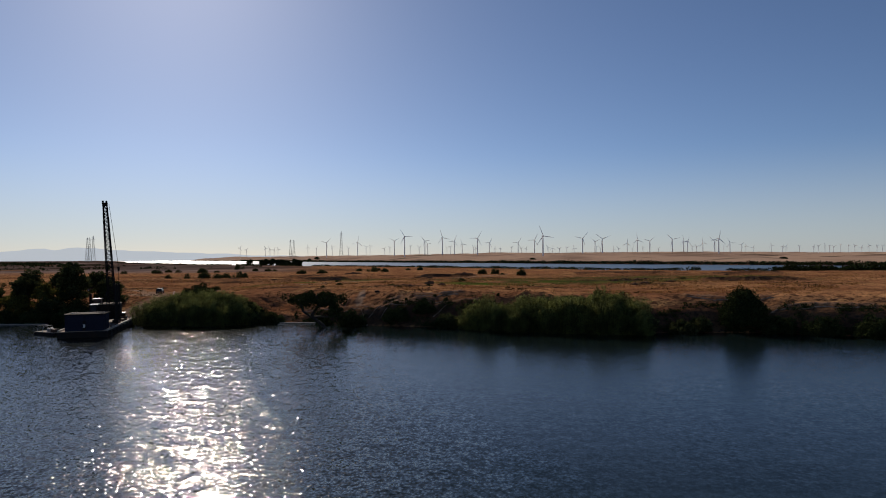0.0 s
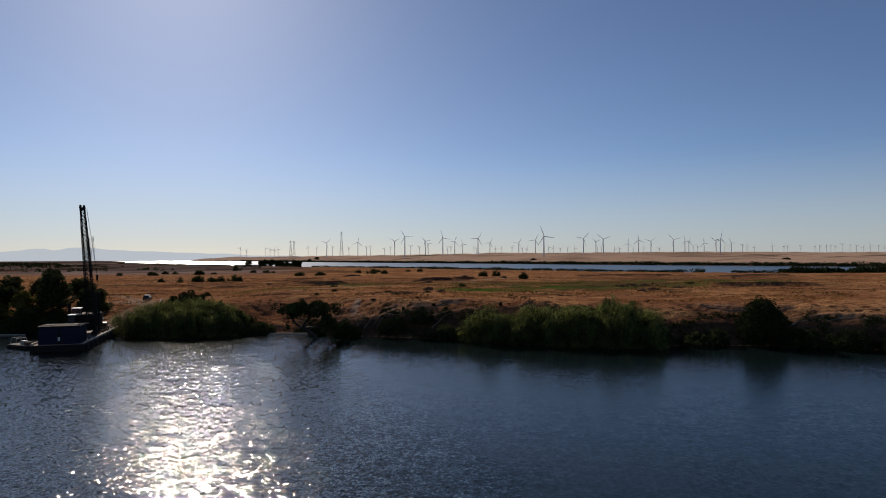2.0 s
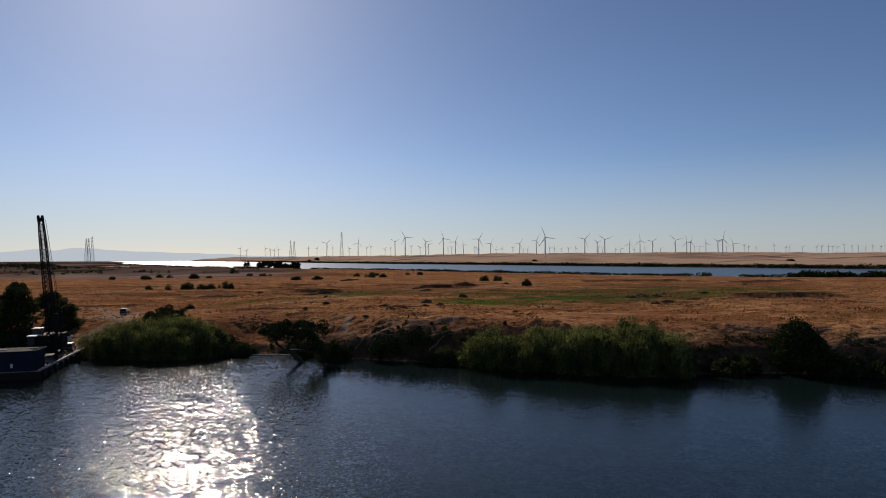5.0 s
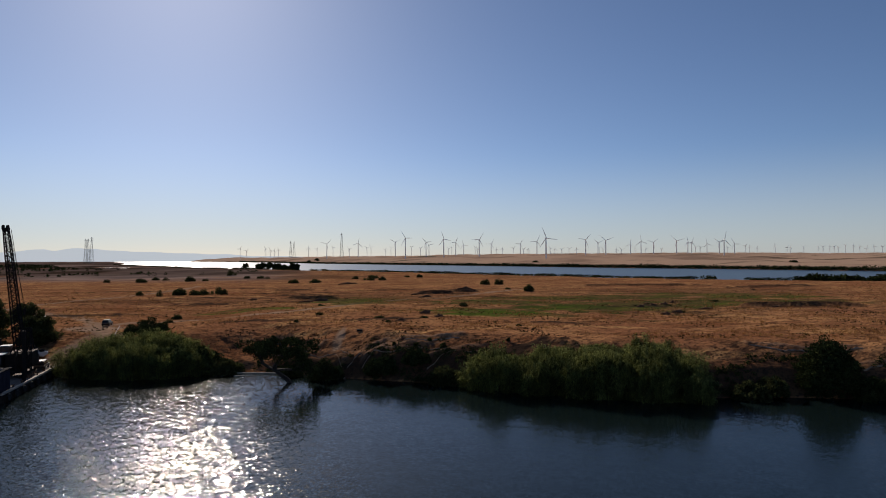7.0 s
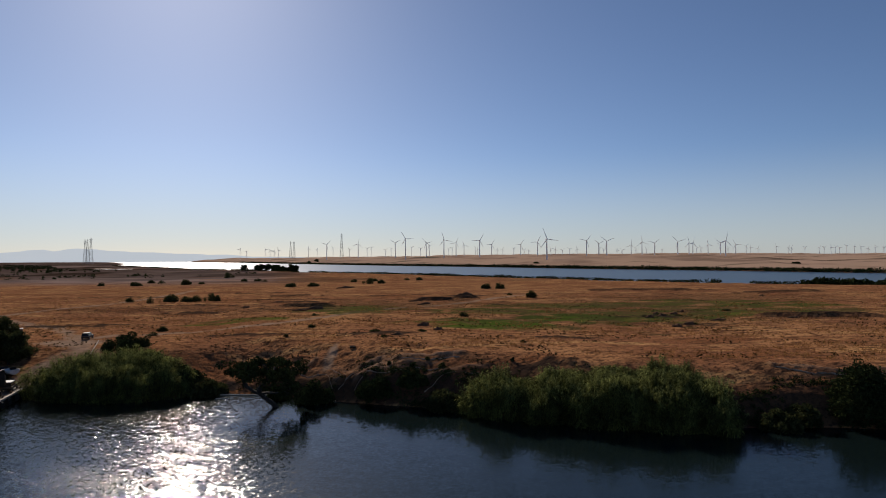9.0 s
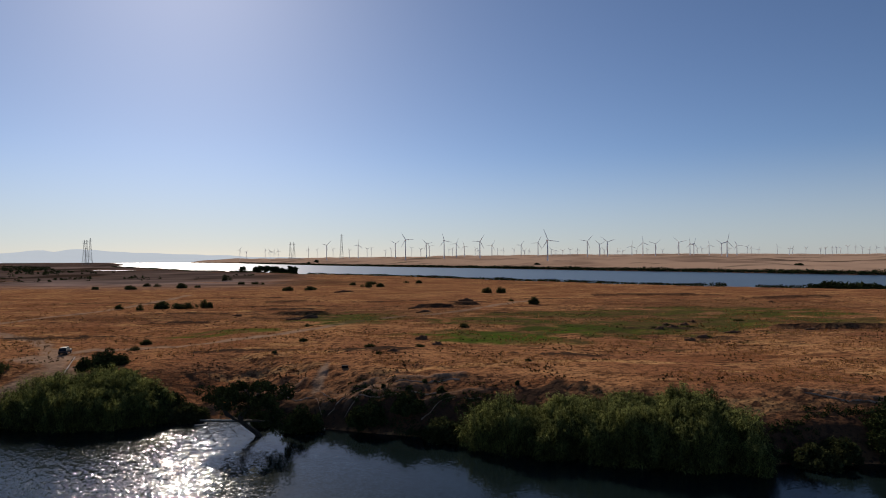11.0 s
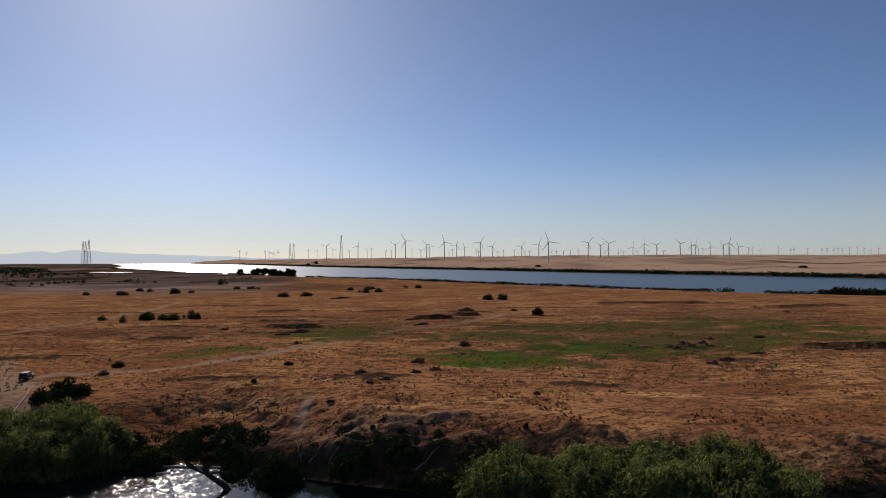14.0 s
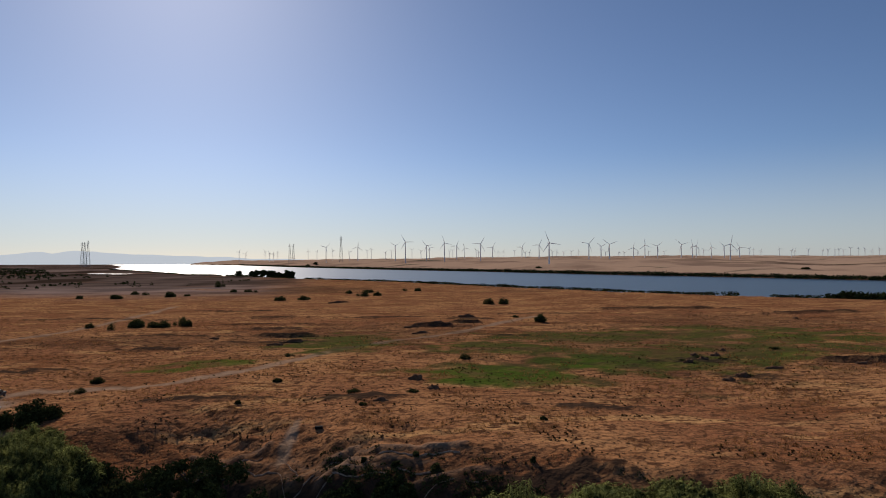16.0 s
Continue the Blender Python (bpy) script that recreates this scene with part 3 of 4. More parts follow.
def tree(name, label, at, height, wide, seed, leaf_mat, lean=(0, 0), leaf=0.45, per=90, trunk=0.25, bare=0.3, flat=1.0, fill=0, spread=0.36):
    rng = np.random.default_rng(seed)
    ob = empty(name, at, label, "tree")
    bm, tips = bmesh.new(), []
    grow(bm, rng, (0, 0, -0.3), (lean[0], lean[1], 1), height * bare, trunk, 3, tips, 0.7, 0.15)
    t = np.array([tuple(p) for p in tips])
    # fit the limbs into the wanted crown
    lo, hi = t.min(0), t.max(0)
    kx = wide * 0.72 / max(0.1, (hi - lo)[:2].max())
    kz = (height * 0.87) / max(0.1, hi[2])
    for v in bm.verts:
        f = min(1, max(0, v.co.z / (height * bare + 0.01)))
        s = 1 + (kx - 1) * f
        v.co.x, v.co.y, v.co.z = v.co.x * s, v.co.y * s, v.co.z * kz
    t = t * np.array([kx, kx, kz])
    part("trunk", bm, M_BARK, ob)
    t = np.repeat(t, 2, 0) + rng.normal(0, wide * 0.06, (2 * len(t), 3)) * np.array([1, 1, 0.6])
    if fill:
        c = rng.normal(size=(fill, 3))
        c *= (rng.uniform(0.15, 1, fill) ** 0.4 / np.linalg.norm(c, axis=1))[:, None]
        c = c * np.array([wide * 0.42, wide * 0.42, height * spread]) * (1 - 0.25 * np.sign(c[:, 2:]) * c[:, 2:] ** 2) + np.array([lean[0] * height * 0.3, 0, height * (0.92 - spread)])
        t = np.concatenate([t, c])
    rad = rng.uniform(0.6, 1.25, len(t)) * wide * 0.115 * flat
    me = quads("crown", leaf_cloud(rng, t, rad, per, leaf))
    link_mesh("crown", me, leaf_mat, ob)
    return ob


def bush(name, label, at, wide, high, seed, leaf_mat, leaf=0.3, clumps=26, per=110):
    rng = np.random.default_rng(seed)
    ob = empty(name, at, label, "bush")
    a, r = rng.uniform(0, 2 * np.pi, clumps), np.sqrt(rng.uniform(0, 1, clumps))
    hgt = high * (1 - 0.55 * r**2) * rng.uniform(0.45, 0.95, clumps)
    c = np.stack([np.cos(a) * r * wide * 0.4, np.sin(a) * r * wide * 0.4, hgt * 0.85], -1)
    bm = bmesh.new()
    for p in c:
        rod(bm, (p[0] * 0.15, p[1] * 0.15, -0.2), p, 0.05, 0.02, 5)
    part("stems", bm, M_BARK, ob)
    low = c * np.array([1.08, 1.08, 0.4])
    me = quads("crown", leaf_cloud(rng, np.concatenate([c, low]), np.full(2 * clumps, 0.19 * min(wide, high * 1.4)), per, leaf))
    link_mesh("crown", me, leaf_mat, ob)
    return ob


def on_land(x, y, turn=0.0, size=1.0, sink=0.1):
    return pose(x, y, max(-0.3, land(x, y)) - sink, 0, 0, turn) @ Matrix.Scale(size, 4)


thicket("reed_bed", "tall green giant reeds standing in the river margin",
        [(6.2, 126.8, 2.7, 4.8), (10, 126, 4.0, 6.9), (14.5, 123, 3.0, 5.6), (17.5, 125.5, 4.5, 7.4), (21.5, 121.5, 3.8, 6.9), (25.5, 120.5, 3.4, 6.2), (25, 125, 4.2, 6.8), (30.5, 120, 4.4, 8.0), (32.5, 124, 5.2, 8.2), (35, 119.5, 3.6, 6.8), (36, 116.5, 2.4, 4.6)], 30, 1)
thicket("reed_bed", "broad green reed bed beside the barge landing",
        [(-64.5, 140.5, 3.8, 5.4), (-62, 145, 4.6, 6.4), (-60, 139, 4.2, 6.0), (-57, 143, 5.4, 7.2), (-54, 138, 4.2, 6.2), (-51, 143, 5.6, 7.4), (-49, 138.5, 4.2, 6.2), (-46, 142, 4.4, 6.2), (-44.5, 140, 3.2, 4.6), (-55, 148, 4.5, 7.0)], 26, 2)
tree("leaning_tree", "dark gnarled tree leaning over the river bank", pose(-24.6, 132.0, 0.0), 7.7, 14.5, 5, M_LEAF_DARK, lean=(-0.6, -0.1), leaf=0.26, per=125, trunk=0.42, bare=0.40, flat=0.50, fill=58, spread=0.15)
tree("poplar_tree", "tall dark bushy tree on the bank behind the barge", on_land(-89, 152), 14.5, 7.5, 11, M_LEAF, leaf=0.42, per=90, bare=0.25, flat=1.1, fill=70)
for i, (x, y, h, w, gold) in enumerate([(-101, 152, 11, 5.5, 0), (-94.5, 150, 9.5, 6, 1), (-99, 147.5, 7.5, 6, 1), (-107, 150, 9.5, 7, 0), (-113, 155, 9, 7, 0), (-83, 157, 7, 6, 0), (-121, 158, 10, 8, 0), (-105, 160, 10, 7, 0), (-96, 160, 10, 7, 0), (-88, 163, 8, 6.5, 0), (-110, 148, 7, 6, 1), (-130, 165, 10, 8, 0), (-92, 147, 6.5, 6, 0)]):
    tree("willow_tree", "yellowing willow among dark trees on the bank" if gold else "dark green willow on the river bank", on_land(x, y), h, w, 20 + i, M_LEAF_GOLD if gold else M_LEAF, leaf=0.36, per=70, bare=0.22, flat=1.1, fill=50)

BANK_BUSHES = [(-87, 147, 7, 4, 1), (-94, 146, 7, 4.5, 1), (-101, 146, 7, 4, 1), (-108, 147, 8, 4, 1), (-116, 149, 8, 4, 1), (-82, 150, 6, 3.5, 1), (-88, 152, 8, 5, 1), (-38.5, 141.5, 6, 3.2, 0), (-43, 143, 6, 4, 1), (56.5, 119.5, 7.6, 8.2, 1), (-19.5, 135, 5.5, 4.2, 1), (-26, 138, 4, 2.4, 1), (-40, 141, 6, 3.0, 0), (-62, 160, 10, 3.6, 1), (-84, 160, 9, 4.0, 0), (-10, 134.6, 6, 3.0, 1),
               (-4, 134, 5, 2.4, 1), (1, 130, 6, 3.5, 0), (44.5, 118, 5, 3.2, 0), (48.5, 119.5, 5, 3.0, 0), (62, 117, 7, 4.0, 1), (68, 114, 7, 4.0, 1), (76, 111, 8, 4.5, 1), (86, 108, 8, 5, 1)]
for i, (x, y, w, h, dark) in enumerate(BANK_BUSHES):
    bush("bank_bush", "dense dark shrub on the eroded river bank" if dark else "green willow shrub on the river bank", on_land(x, y), w, h, 40 + i, M_LEAF_DARK if dark else M_LEAF, leaf=0.34, clumps=90 if h > 8 else 26, per=150 if h > 8 else 110)

# shrubs of the field: place, width, height
FIELD = [(37, 300, 5, 3.4), (27, 432, 6.5, 4.2), (35.5, 432, 6.2, 4.4), (-57, 515, 11, 5), (-49, 530, 7, 4.5), (-74, 560, 6, 4), (-60, 570, 9, 4), (-33, 600, 6, 3), (-22, 590, 7, 4), (-107, 480, 8, 4.5),
         (-93, 485, 8, 4.5), (-226, 700, 13, 9), (-200, 525, 9, 6), (-191, 535, 5, 3), (-211, 550, 6, 4), (-234, 560, 6, 4), (-247, 570, 7, 4), (-229, 505, 9, 5), (-257, 510, 5, 4), (-114, 282, 3, 3.2),
         (-110, 293, 7, 3.6), (-104, 292, 5, 3.0), (-100, 292, 4.5, 3.4), (-96, 297, 6, 4.2), (-92, 294, 3.5, 3.0), (6, 209, 2.6, 1.6), (-126, 290, 3, 2.5), (-66, 180, 3, 1.4), (-68, 190, 3, 1.6), (-175, 590, 6, 4), (-166, 600, 7, 4), (-157, 590, 5, 3), (59, 207, 3.5, 1.0), (64, 206, 2.6, 0.9), (54.5, 204, 2.4, 0.8), (61, 188, 3, 0.9), (-30, 182, 2.2, 0.9), (-14, 172, 2.6, 0.8), (-4, 172, 2, 0.8), (-36, 216, 3, 0.9), (30, 322, 3, 1.2), (84, 222, 3, 0.8)]
MODELS = [bush("field_bush", "round dark shrub alone on the dry grassland", on_land(FIELD[i][0], FIELD[i][1]), FIELD[i][2], FIELD[i][3], 70 + i, M_LEAF, leaf=0.42, clumps=16, per=60) for i in range(4)]
for i, (x, y, w, h) in enumerate(FIELD[4:]):
    k, h = i % 4, h * (0.78 if y > 450 else 0.92)
    copy_thing(MODELS[k], pose(x, y, land(x, y) - 0.1, 0, 0, 77 * i) @ Matrix.Diagonal((w / FIELD[k][2], w / FIELD[k][2], h / FIELD[k][3], 1)))


# ------------------------------------------------------------ wind turbines
def ahead(x, y, dist):
    """The place at that distance down the first view, for a sight line given as slopes."""
    return x * dist, dist, 14.5 + y * dist


def turbine_parts(ob, hub, blade, spin, yaw):
    bm = rod(bmesh.new(), (0, 0, -6), (0, 0, hub - 1.0), blade * 0.075, blade * 0.045, 12)
    part("tower", bm, M_TURBINE, ob)
    bm = box(bmesh.new(), -1.5, -2.2, hub - 1.4, 1.5, 6.0, hub + 1.6, 0.5)
    part("nacelle", bm, M_TURBINE, ob)
    rot = part("rotor_hub", bmesh.ops.create_uvsphere(b := bmesh.new(), u_segments=10, v_segments=6, radius=1.5) and b, M_TURBINE, ob, at=pose(0, -3.2, hub, 0, spin, 0))
    bm = bmesh.new()
    rows = [(0.0, 0.8, 0.8), (0.12, 1.5, 0.5), (0.25, 1.9, 0.4), (0.6, 1.2, 0.25), (0.9, 0.7, 0.15), (1.0, 0.25, 0.08)]
    rings = [[bm.verts.new((sx * w, sy * d, 0.8 + s * blade)) for sx, sy in ((-0.4, 0), (0, -0.5), (0.6, 0), (0, 0.5))] for s, w, d in rows]
    for a, b2 in zip(rings, rings[1:]):
        for j in range(4):
            bm.faces.new((a[j], a[(j + 1) % 4], b2[(j + 1) % 4], b2[j]))
    bm.faces.new(rings[-1])
    me = bpy.data.meshes.new("blade")
    bm.to_mesh(me)
    bm.free()
    for j in range(3):
        link_mesh("blade", me, M_TURBINE, rot, at=pose(0, 0, 0, 0, 120 * j, 0))
    return ob


SIGHT = 1119.7
BIG = [(716, 419, 1765), (783, 421, 1810), (961, 418, 1440), (845, 422, 1750), (1031, 422, 1800), (1066, 423, 1764), (1190, 424, 1916), (1272, 422, 1644), (578, 430, 2300), (633, 429, 2300),
       (698, 427, 2300), (752, 427, 2200), (804, 427, 2200), (866, 430, 2300), (917, 430, 2400), (946, 425, 2000), (1128, 425, 2000), (1150, 427, 2100), (1210, 427, 2100), (1217, 427, 2200),
       (1244, 430, 2400), (1265, 427, 2100), (1292, 430, 2300), (1053, 428, 2200), (1110, 431, 2500), (818, 432, 2700), (757, 432, 2800)]
SMALL = [425, 436, 470, 478, 485, 492, 545, 560, 588, 617, 655, 648, 680, 690, 726, 742, 791, 797, 838, 842, 876, 886, 905, 923, 931, 970, 978, 990, 1003, 1016, 1056, 1063, 1086, 1095, 1119,
         1138, 1165, 1225, 1233, 1281, 1312, 1320, 1333, 1365, 1385, 1391, 1415, 1440, 1448, 1460, 1468, 1475, 1488, 1502, 1513, 1525, 1538, 1552, 1562]
rng = np.random.default_rng(3)
rows = [(px, py, d * (1.2 if d > 1500 else 1.06), 0.60 if d < 2000 else 0.56) for px, py, d in BIG] + [(px, 438 - 3 * (px > 1300) + rng.uniform(-2, 3) + 3 * (px < 500), rng.uniform(3500, 4500), 0.40) for px in SMALL]
for i, (px, py, d, k) in enumerate(rows):
    flat = (px - 784) / SIGHT
    x, y, z = flat * d, d, 14.5 + (455.1 - 0.0065 * (px - 784) - py) / SIGHT * d
    g = land(x, y, True)
    hub = z - g
    ob = empty("wind_turbine", pose(x, y, g, 0, 0, rng.uniform(-22, 22)), "white three-bladed wind turbine on a tubular tower", "wind turbine", "wind farm")
    turbine_parts(ob, hub, k * 46, rng.uniform(0, 120), 0)


# ------------------------------------------------------------ lattice towers
def lattice(bm, foot, top, w0, w1, bays, r):
    """Four legs and cross braces between two square ends."""
    f, t = Vector(foot), Vector(top)
    ax = (t - f).normalized()
    sx = ax.orthogonal().normalized() if abs(ax.z) < 0.9 else (Vector((1, 0, 0)) - ax * ax.x).normalized()
    sy = ax.cross(sx)
    ring = []
    for i in range(bays + 1):
        s = i / bays
        c, w = f.lerp(t, s), (w0 + (w1 - w0) * s) / 2
        ring.append([c + sx * a * w + sy * b * w for a, b in ((-1, -1), (1, -1), (1, 1), (-1, 1))])
    for a, b in zip(ring, ring[1:]):
        for j in range(4):
            rod(bm, a[j], b[j], r, r, 4)
            rod(bm, a[j], b[(j + 1) % 4], r * 0.6, r * 0.6, 4)
            rod(bm, b[j], b[(j + 1) % 4], r * 0.6, r * 0.6, 4)
    return bm


def pylon(px, top_y, d, wide):
    x, y, z = (px - 784) / SIGHT * d, d, 14.5 + (455.1 - 0.0065 * (px - 784) - top_y) / SIGHT * d
    g = land(x, y)
    ob = empty("lattice_pylon", pose(x, y, g, 0, 0, 20), "tall steel lattice power pylon", "pylon", "power line")
    hgt = z - g
    part("mast", lattice(bmesh.new(), (0, 0, -1), (0, 0, hgt), wide, 2.0, 12, 0.38), M_STEEL, ob)
    for f in (0.86, 0.93):
        bm = bmesh.new()
        box(bm, -7, -0.5, hgt * f, 7, 0.5, hgt * f + 0.8)
        part("cross_arm", bm, M_STEEL, ob)


for row in [(154.5, 421, 2850, 17), (158.5, 421, 2950, 17), (165, 418, 2800, 17), (514, 425, 3300, 15), (520, 425, 3400, 15), (604, 410, 2760, 16)]:
    pylon(*row)

# ------------------------------------------------------------ far shores
def belt(name, label, line, n, spread, size, seed, mat, tall=1.0, per=26, gaps=-0.28):
    """A broken belt of scrub along a shore line of (x, y)."""
    rng = np.random.default_rng(seed)
    pts = np.array(line, float)
    cum = np.r_[0, np.cumsum(np.linalg.norm(np.diff(pts, axis=0), axis=1))]
    t = rng.uniform(0, cum[-1], n)
    c = np.stack([np.interp(t, cum, pts[:, 0]), np.interp(t, cum, pts[:, 1])], -1)
    keep = np.array([fbm(x, y, 60, 2, seed) > gaps for x, y in c])
    c = c[keep]
    c[:, 1] += rng.uniform(0, 1, len(c)) * spread
    r = size * rng.uniform(0.5, 1.0, len(c)) * np.array([1 + 0.8 * max(-0.5, fbm(x, y, 35, 2, seed + 1)) for x, y in c])
    z = np.array([max(0.0, land(x, y, False)) for x, y in c])
    cc = np.stack([c[:, 0], c[:, 1], z + r * 0.45 * tall], -1)
    return tagged(link_mesh(name, quads(name, leaf_cloud(rng, cc, r, per, size * 0.5)), mat), label, "shrubs", kind="stuff")


near_far = [(x, y - 9) for x, y in zip(FAR_X, FAR_Y) if -1100 < x < 430]
belt("shore_scrub", "dark scrub lining the grassland's far shore", near_far, 3600, -8, 1.9, 5, M_LEAF_DARK, 0.9, 16, -0.5)
belt("shore_scrub", "dense dark thicket where the shore bends", [(243, 468), (300, 425), (330, 400)], 260, -8, 3.4, 6, M_LEAF_DARK, 1.0, 40)
opp = [(x, y + 5) for x, y in zip(OPP_X, OPP_Y) if -1200 < x < 1300]
belt("levee_scrub", "dark levee vegetation on the opposite shore", opp, 4200, 20, 4.0, 7, M_LEAF_DARK, 0.6, 12, -9)
belt("marsh_scrub", "low dark marsh brush on the distant flats", [(-1500, 2300), (-1100, 1800), (-800, 1350), (-560, 1150)], 420, -220, 5.0, 8, M_LEAF_DARK, 0.7, 18)
belt("marsh_scrub", "scattered dark brush on the distant flats", [(-700, 900), (-420, 820), (-250, 900)], 120, -160, 3.5, 9, M_LEAF_DARK, 0.7, 18)
for i, (x, h) in enumerate([(-299, 9.5), (-293, 11.5), (-287, 10), (-281, 12.5), (-275, 11), (-269, 13.5), (-263, 11), (-257, 13.5), (-251, 12), (-244, 17), (-239, 15)]):
    tree("cypress_tree", "dark dense windbreak tree on the far shore", pose(x, 1050 + 4 * (i % 3), land(x, 1050) - 0.3), h, 10, 120 + i, M_LEAF_DARK, leaf=1.1, per=70, bare=0.2, flat=1.3, fill=60)
tree("shade_tree", "round dark tree alone by the water", pose(-316, 1035, land(-316, 1035) - 0.2), 10, 11, 140, M_LEAF_DARK, leaf=1.3, per=26, bare=0.2, fill=26)
for i, (x, y, h, w) in enumerate([(-500, 2360, 8, 14), (-470, 2380, 11, 15), (-530, 2370, 6, 12), (200, 1420, 3, 12), (620, 1150, 2.6, 14)]):
    tree("hill_tree", "dusty tree at the foot of the hills", pose(x, y, land(x, y) - 0.5), h, w, 150 + i, M_LEAF_DARK, leaf=2.2, per=22, bare=0.2, fill=24)


# ------------------------------------------------------------ field cover
def scatter(n, x_of, y0, y1, seed, want):
    """Places on the grassland, thinning with distance, where want(x, y) holds."""
    rng = np.random.default_rng(seed)
    got = []
    while len(got) < n:
        y = y0 * (y1 / y0) ** rng.uniform(0, 1)
        x = rng.uniform(-x_of, x_of) * (y - 40)
        d = y - np.interp(x, NEAR_X, NEAR_Y)
        if d > 5 and want(x, y, rng.uniform(0, 1)):
            h = land(x, y)
            if h > 0.4:
                got.append((x, y, h))
    return rng, np.array(got)


rng, p = scatter(9000, 0.85, 128, 330, 31, lambda x, y, r: fbm(x, y, 14, 3, 21) + 0.3 * r > 0.1 and near_line(x, y, TRACKS[1]) > 2.5 and y - np.interp(x, NEAR_X, NEAR_Y) > 15)
v = [blades(rng, p + rng.normal(0, 0.14, p.shape) * [1, 1, 0], 0.55, 0.10, 0.6, 0.15, 2) for _ in range(7)]
tagged(link_mesh("grass_tufts", quads("grass_tufts", np.concatenate(v)), M_TUFT), "dry straw tufts across the grassland", "grass", kind="stuff")
rng, p = scatter(3400, 0.85, 135, 420, 32, lambda x, y, r: fbm(x, y, 12, 3, 25) + 0.35 * r > 0.40)
v = leaf_cloud(rng, p + [0, 0, 0.12], 0.10 + 0.42 * rng.uniform(0, 1, len(p)) ** 5, 12, 0.19)
tagged(link_mesh("field_weeds", quads("field_weeds", v), M_SCRUB), "low dark weeds dotted over the grassland", "weeds", kind="stuff")
rng = np.random.default_rng(33)
p = []
while len(p) < 1100:
    x, d = rng.uniform(-34, 90), rng.uniform(0, 1) ** 1.5 * 7.5
    y = d + np.interp(x, NEAR_X, NEAR_Y)
    if fbm(x, y, 6, 2, 28) > (-0.05 if x > -13 else 0.3):
        p.append((x, y, land(x, y) + 0.15))
while len(p) < 1190:
    x, d = rng.uniform(-15, 34), rng.uniform(4, 10)
    y = d + np.interp(x, NEAR_X, NEAR_Y)
    if fbm(x, 2.2 * y, 7, 3, 41) > 0.1:
        p.append((x, y, land(x, y) - 0.1))
v = leaf_cloud(rng, np.array(p), rng.uniform(0.3, 0.75, len(p)), 45, 0.2)
tagged(link_mesh("bank_scrub", quads("bank_scrub", v), M_LEAF_DARK), "dark matted brush on the eroded bank", "brush", kind="stuff")


MOUNDS = [(54.9, 202.4, 2.7, 1.4), (59.2, 205.4, 3.0, 1.4), (60.0, 212.3, 2.7, 1.2), (64.8, 212.0, 2.4, 1.2), (70.5, 221.3, 2.0, 0.9), (-3.9, 183.3, 3.0, 1.7), (-0.5, 174.7, 2.2, 1.0), (59.5, 187.0, 4.4, 1.6), (55.3, 183.5, 2.6, 1.1), (-41.7, 244.7, 9.1, 1.4), (-45.5, 239.6, 5.4, 1.0), (-9.2, 286.6, 7.2, 1.1), (-1.6, 299.3, 7.2, 1.4), (10.4, 325.2, 8.0, 2.1), (-6.1, 269.1, 6.6, 1.0), (69.8, 194.5, 4.0, 1.0), (141.7, 317.2, 2.7, 1.0), (91.1, 199.4, 4.4, 0.9), (85.2, 204.4, 3.3, 0.8), (-8.7, 165.0, 2.7, 0.7), (-68.1, 254.8, 3.8, 1.1), (-63.0, 448.5, 13.8, 1.9)]


def earth_mound(at, wide, deep, high, seed):
    """A weathered heap of soil: a cushion pushed in and out by noise, sunk into the ground."""
    bm = bmesh.new()
    bmesh.ops.create_icosphere(bm, subdivisions=4, radius=1)
    for v in bm.verts:
        n = 0.32 * noise.fractal(v.co * 1.7 + Vector((seed * 7.3, 0, 0)), 0.8, 2.0, 5)
        v.co *= 1 + n
        v.co.x, v.co.y, v.co.z = v.co.x * wide / 2, v.co.y * deep / 2, v.co.z * high
    for f in bm.faces:
        f.smooth = True
    ob = part("earth_mound", bm, M_SOIL, None, "", at)
    return tagged(ob, "low dark heap of crumbled soil on the grassland", "mound", "spoil heaps")


def earth_ridge(line, seed):
    """A thin crooked crest of earth left standing between gullies of the bank, its sunlight put into pale colour: one
    swept mesh.
    """
    rr = random.Random(seed)
    bm, rings = bmesh.new(), []
    for (ax, ay), (bx, by) in zip(line, line[1:]):
        count = max(3, int(math.hypot(bx - ax, by - ay) / 0.4))
        for k in range(count):
            f = k / count
            x = ax + (bx - ax) * f + rr.gauss(0, 0.08)
            y = ay - 1.5 + (by - ay) * f + 0.35 * math.sin(0.9 * x) + rr.gauss(0, 0.06)
            z, r = land(x, y) + 0.10, rr.uniform(0.025, 0.065)
            rings.append([bm.verts.new((x + 0.3 * r * c, y + 1.3 * r * c, z + r * q)) for c, q in ((-2.2, -4.0), (-0.8, 0.4), (0, 1), (0.8, 0.4), (2.2, -4.0))])
    for a, b in zip(rings, rings[1:]):
        for k in range(4):
            bm.faces.new((a[k], b[k], b[k + 1], a[k + 1]))
    return tagged(part("earth_ridge", bm, M_LIT_CREST), "crooked earth ridge on the eroded bank, sunlight painted as pale colour", "ridge", "bank ridges")


for i, line in enumerate(RIDGES):
    earth_ridge(line, 300 + i)

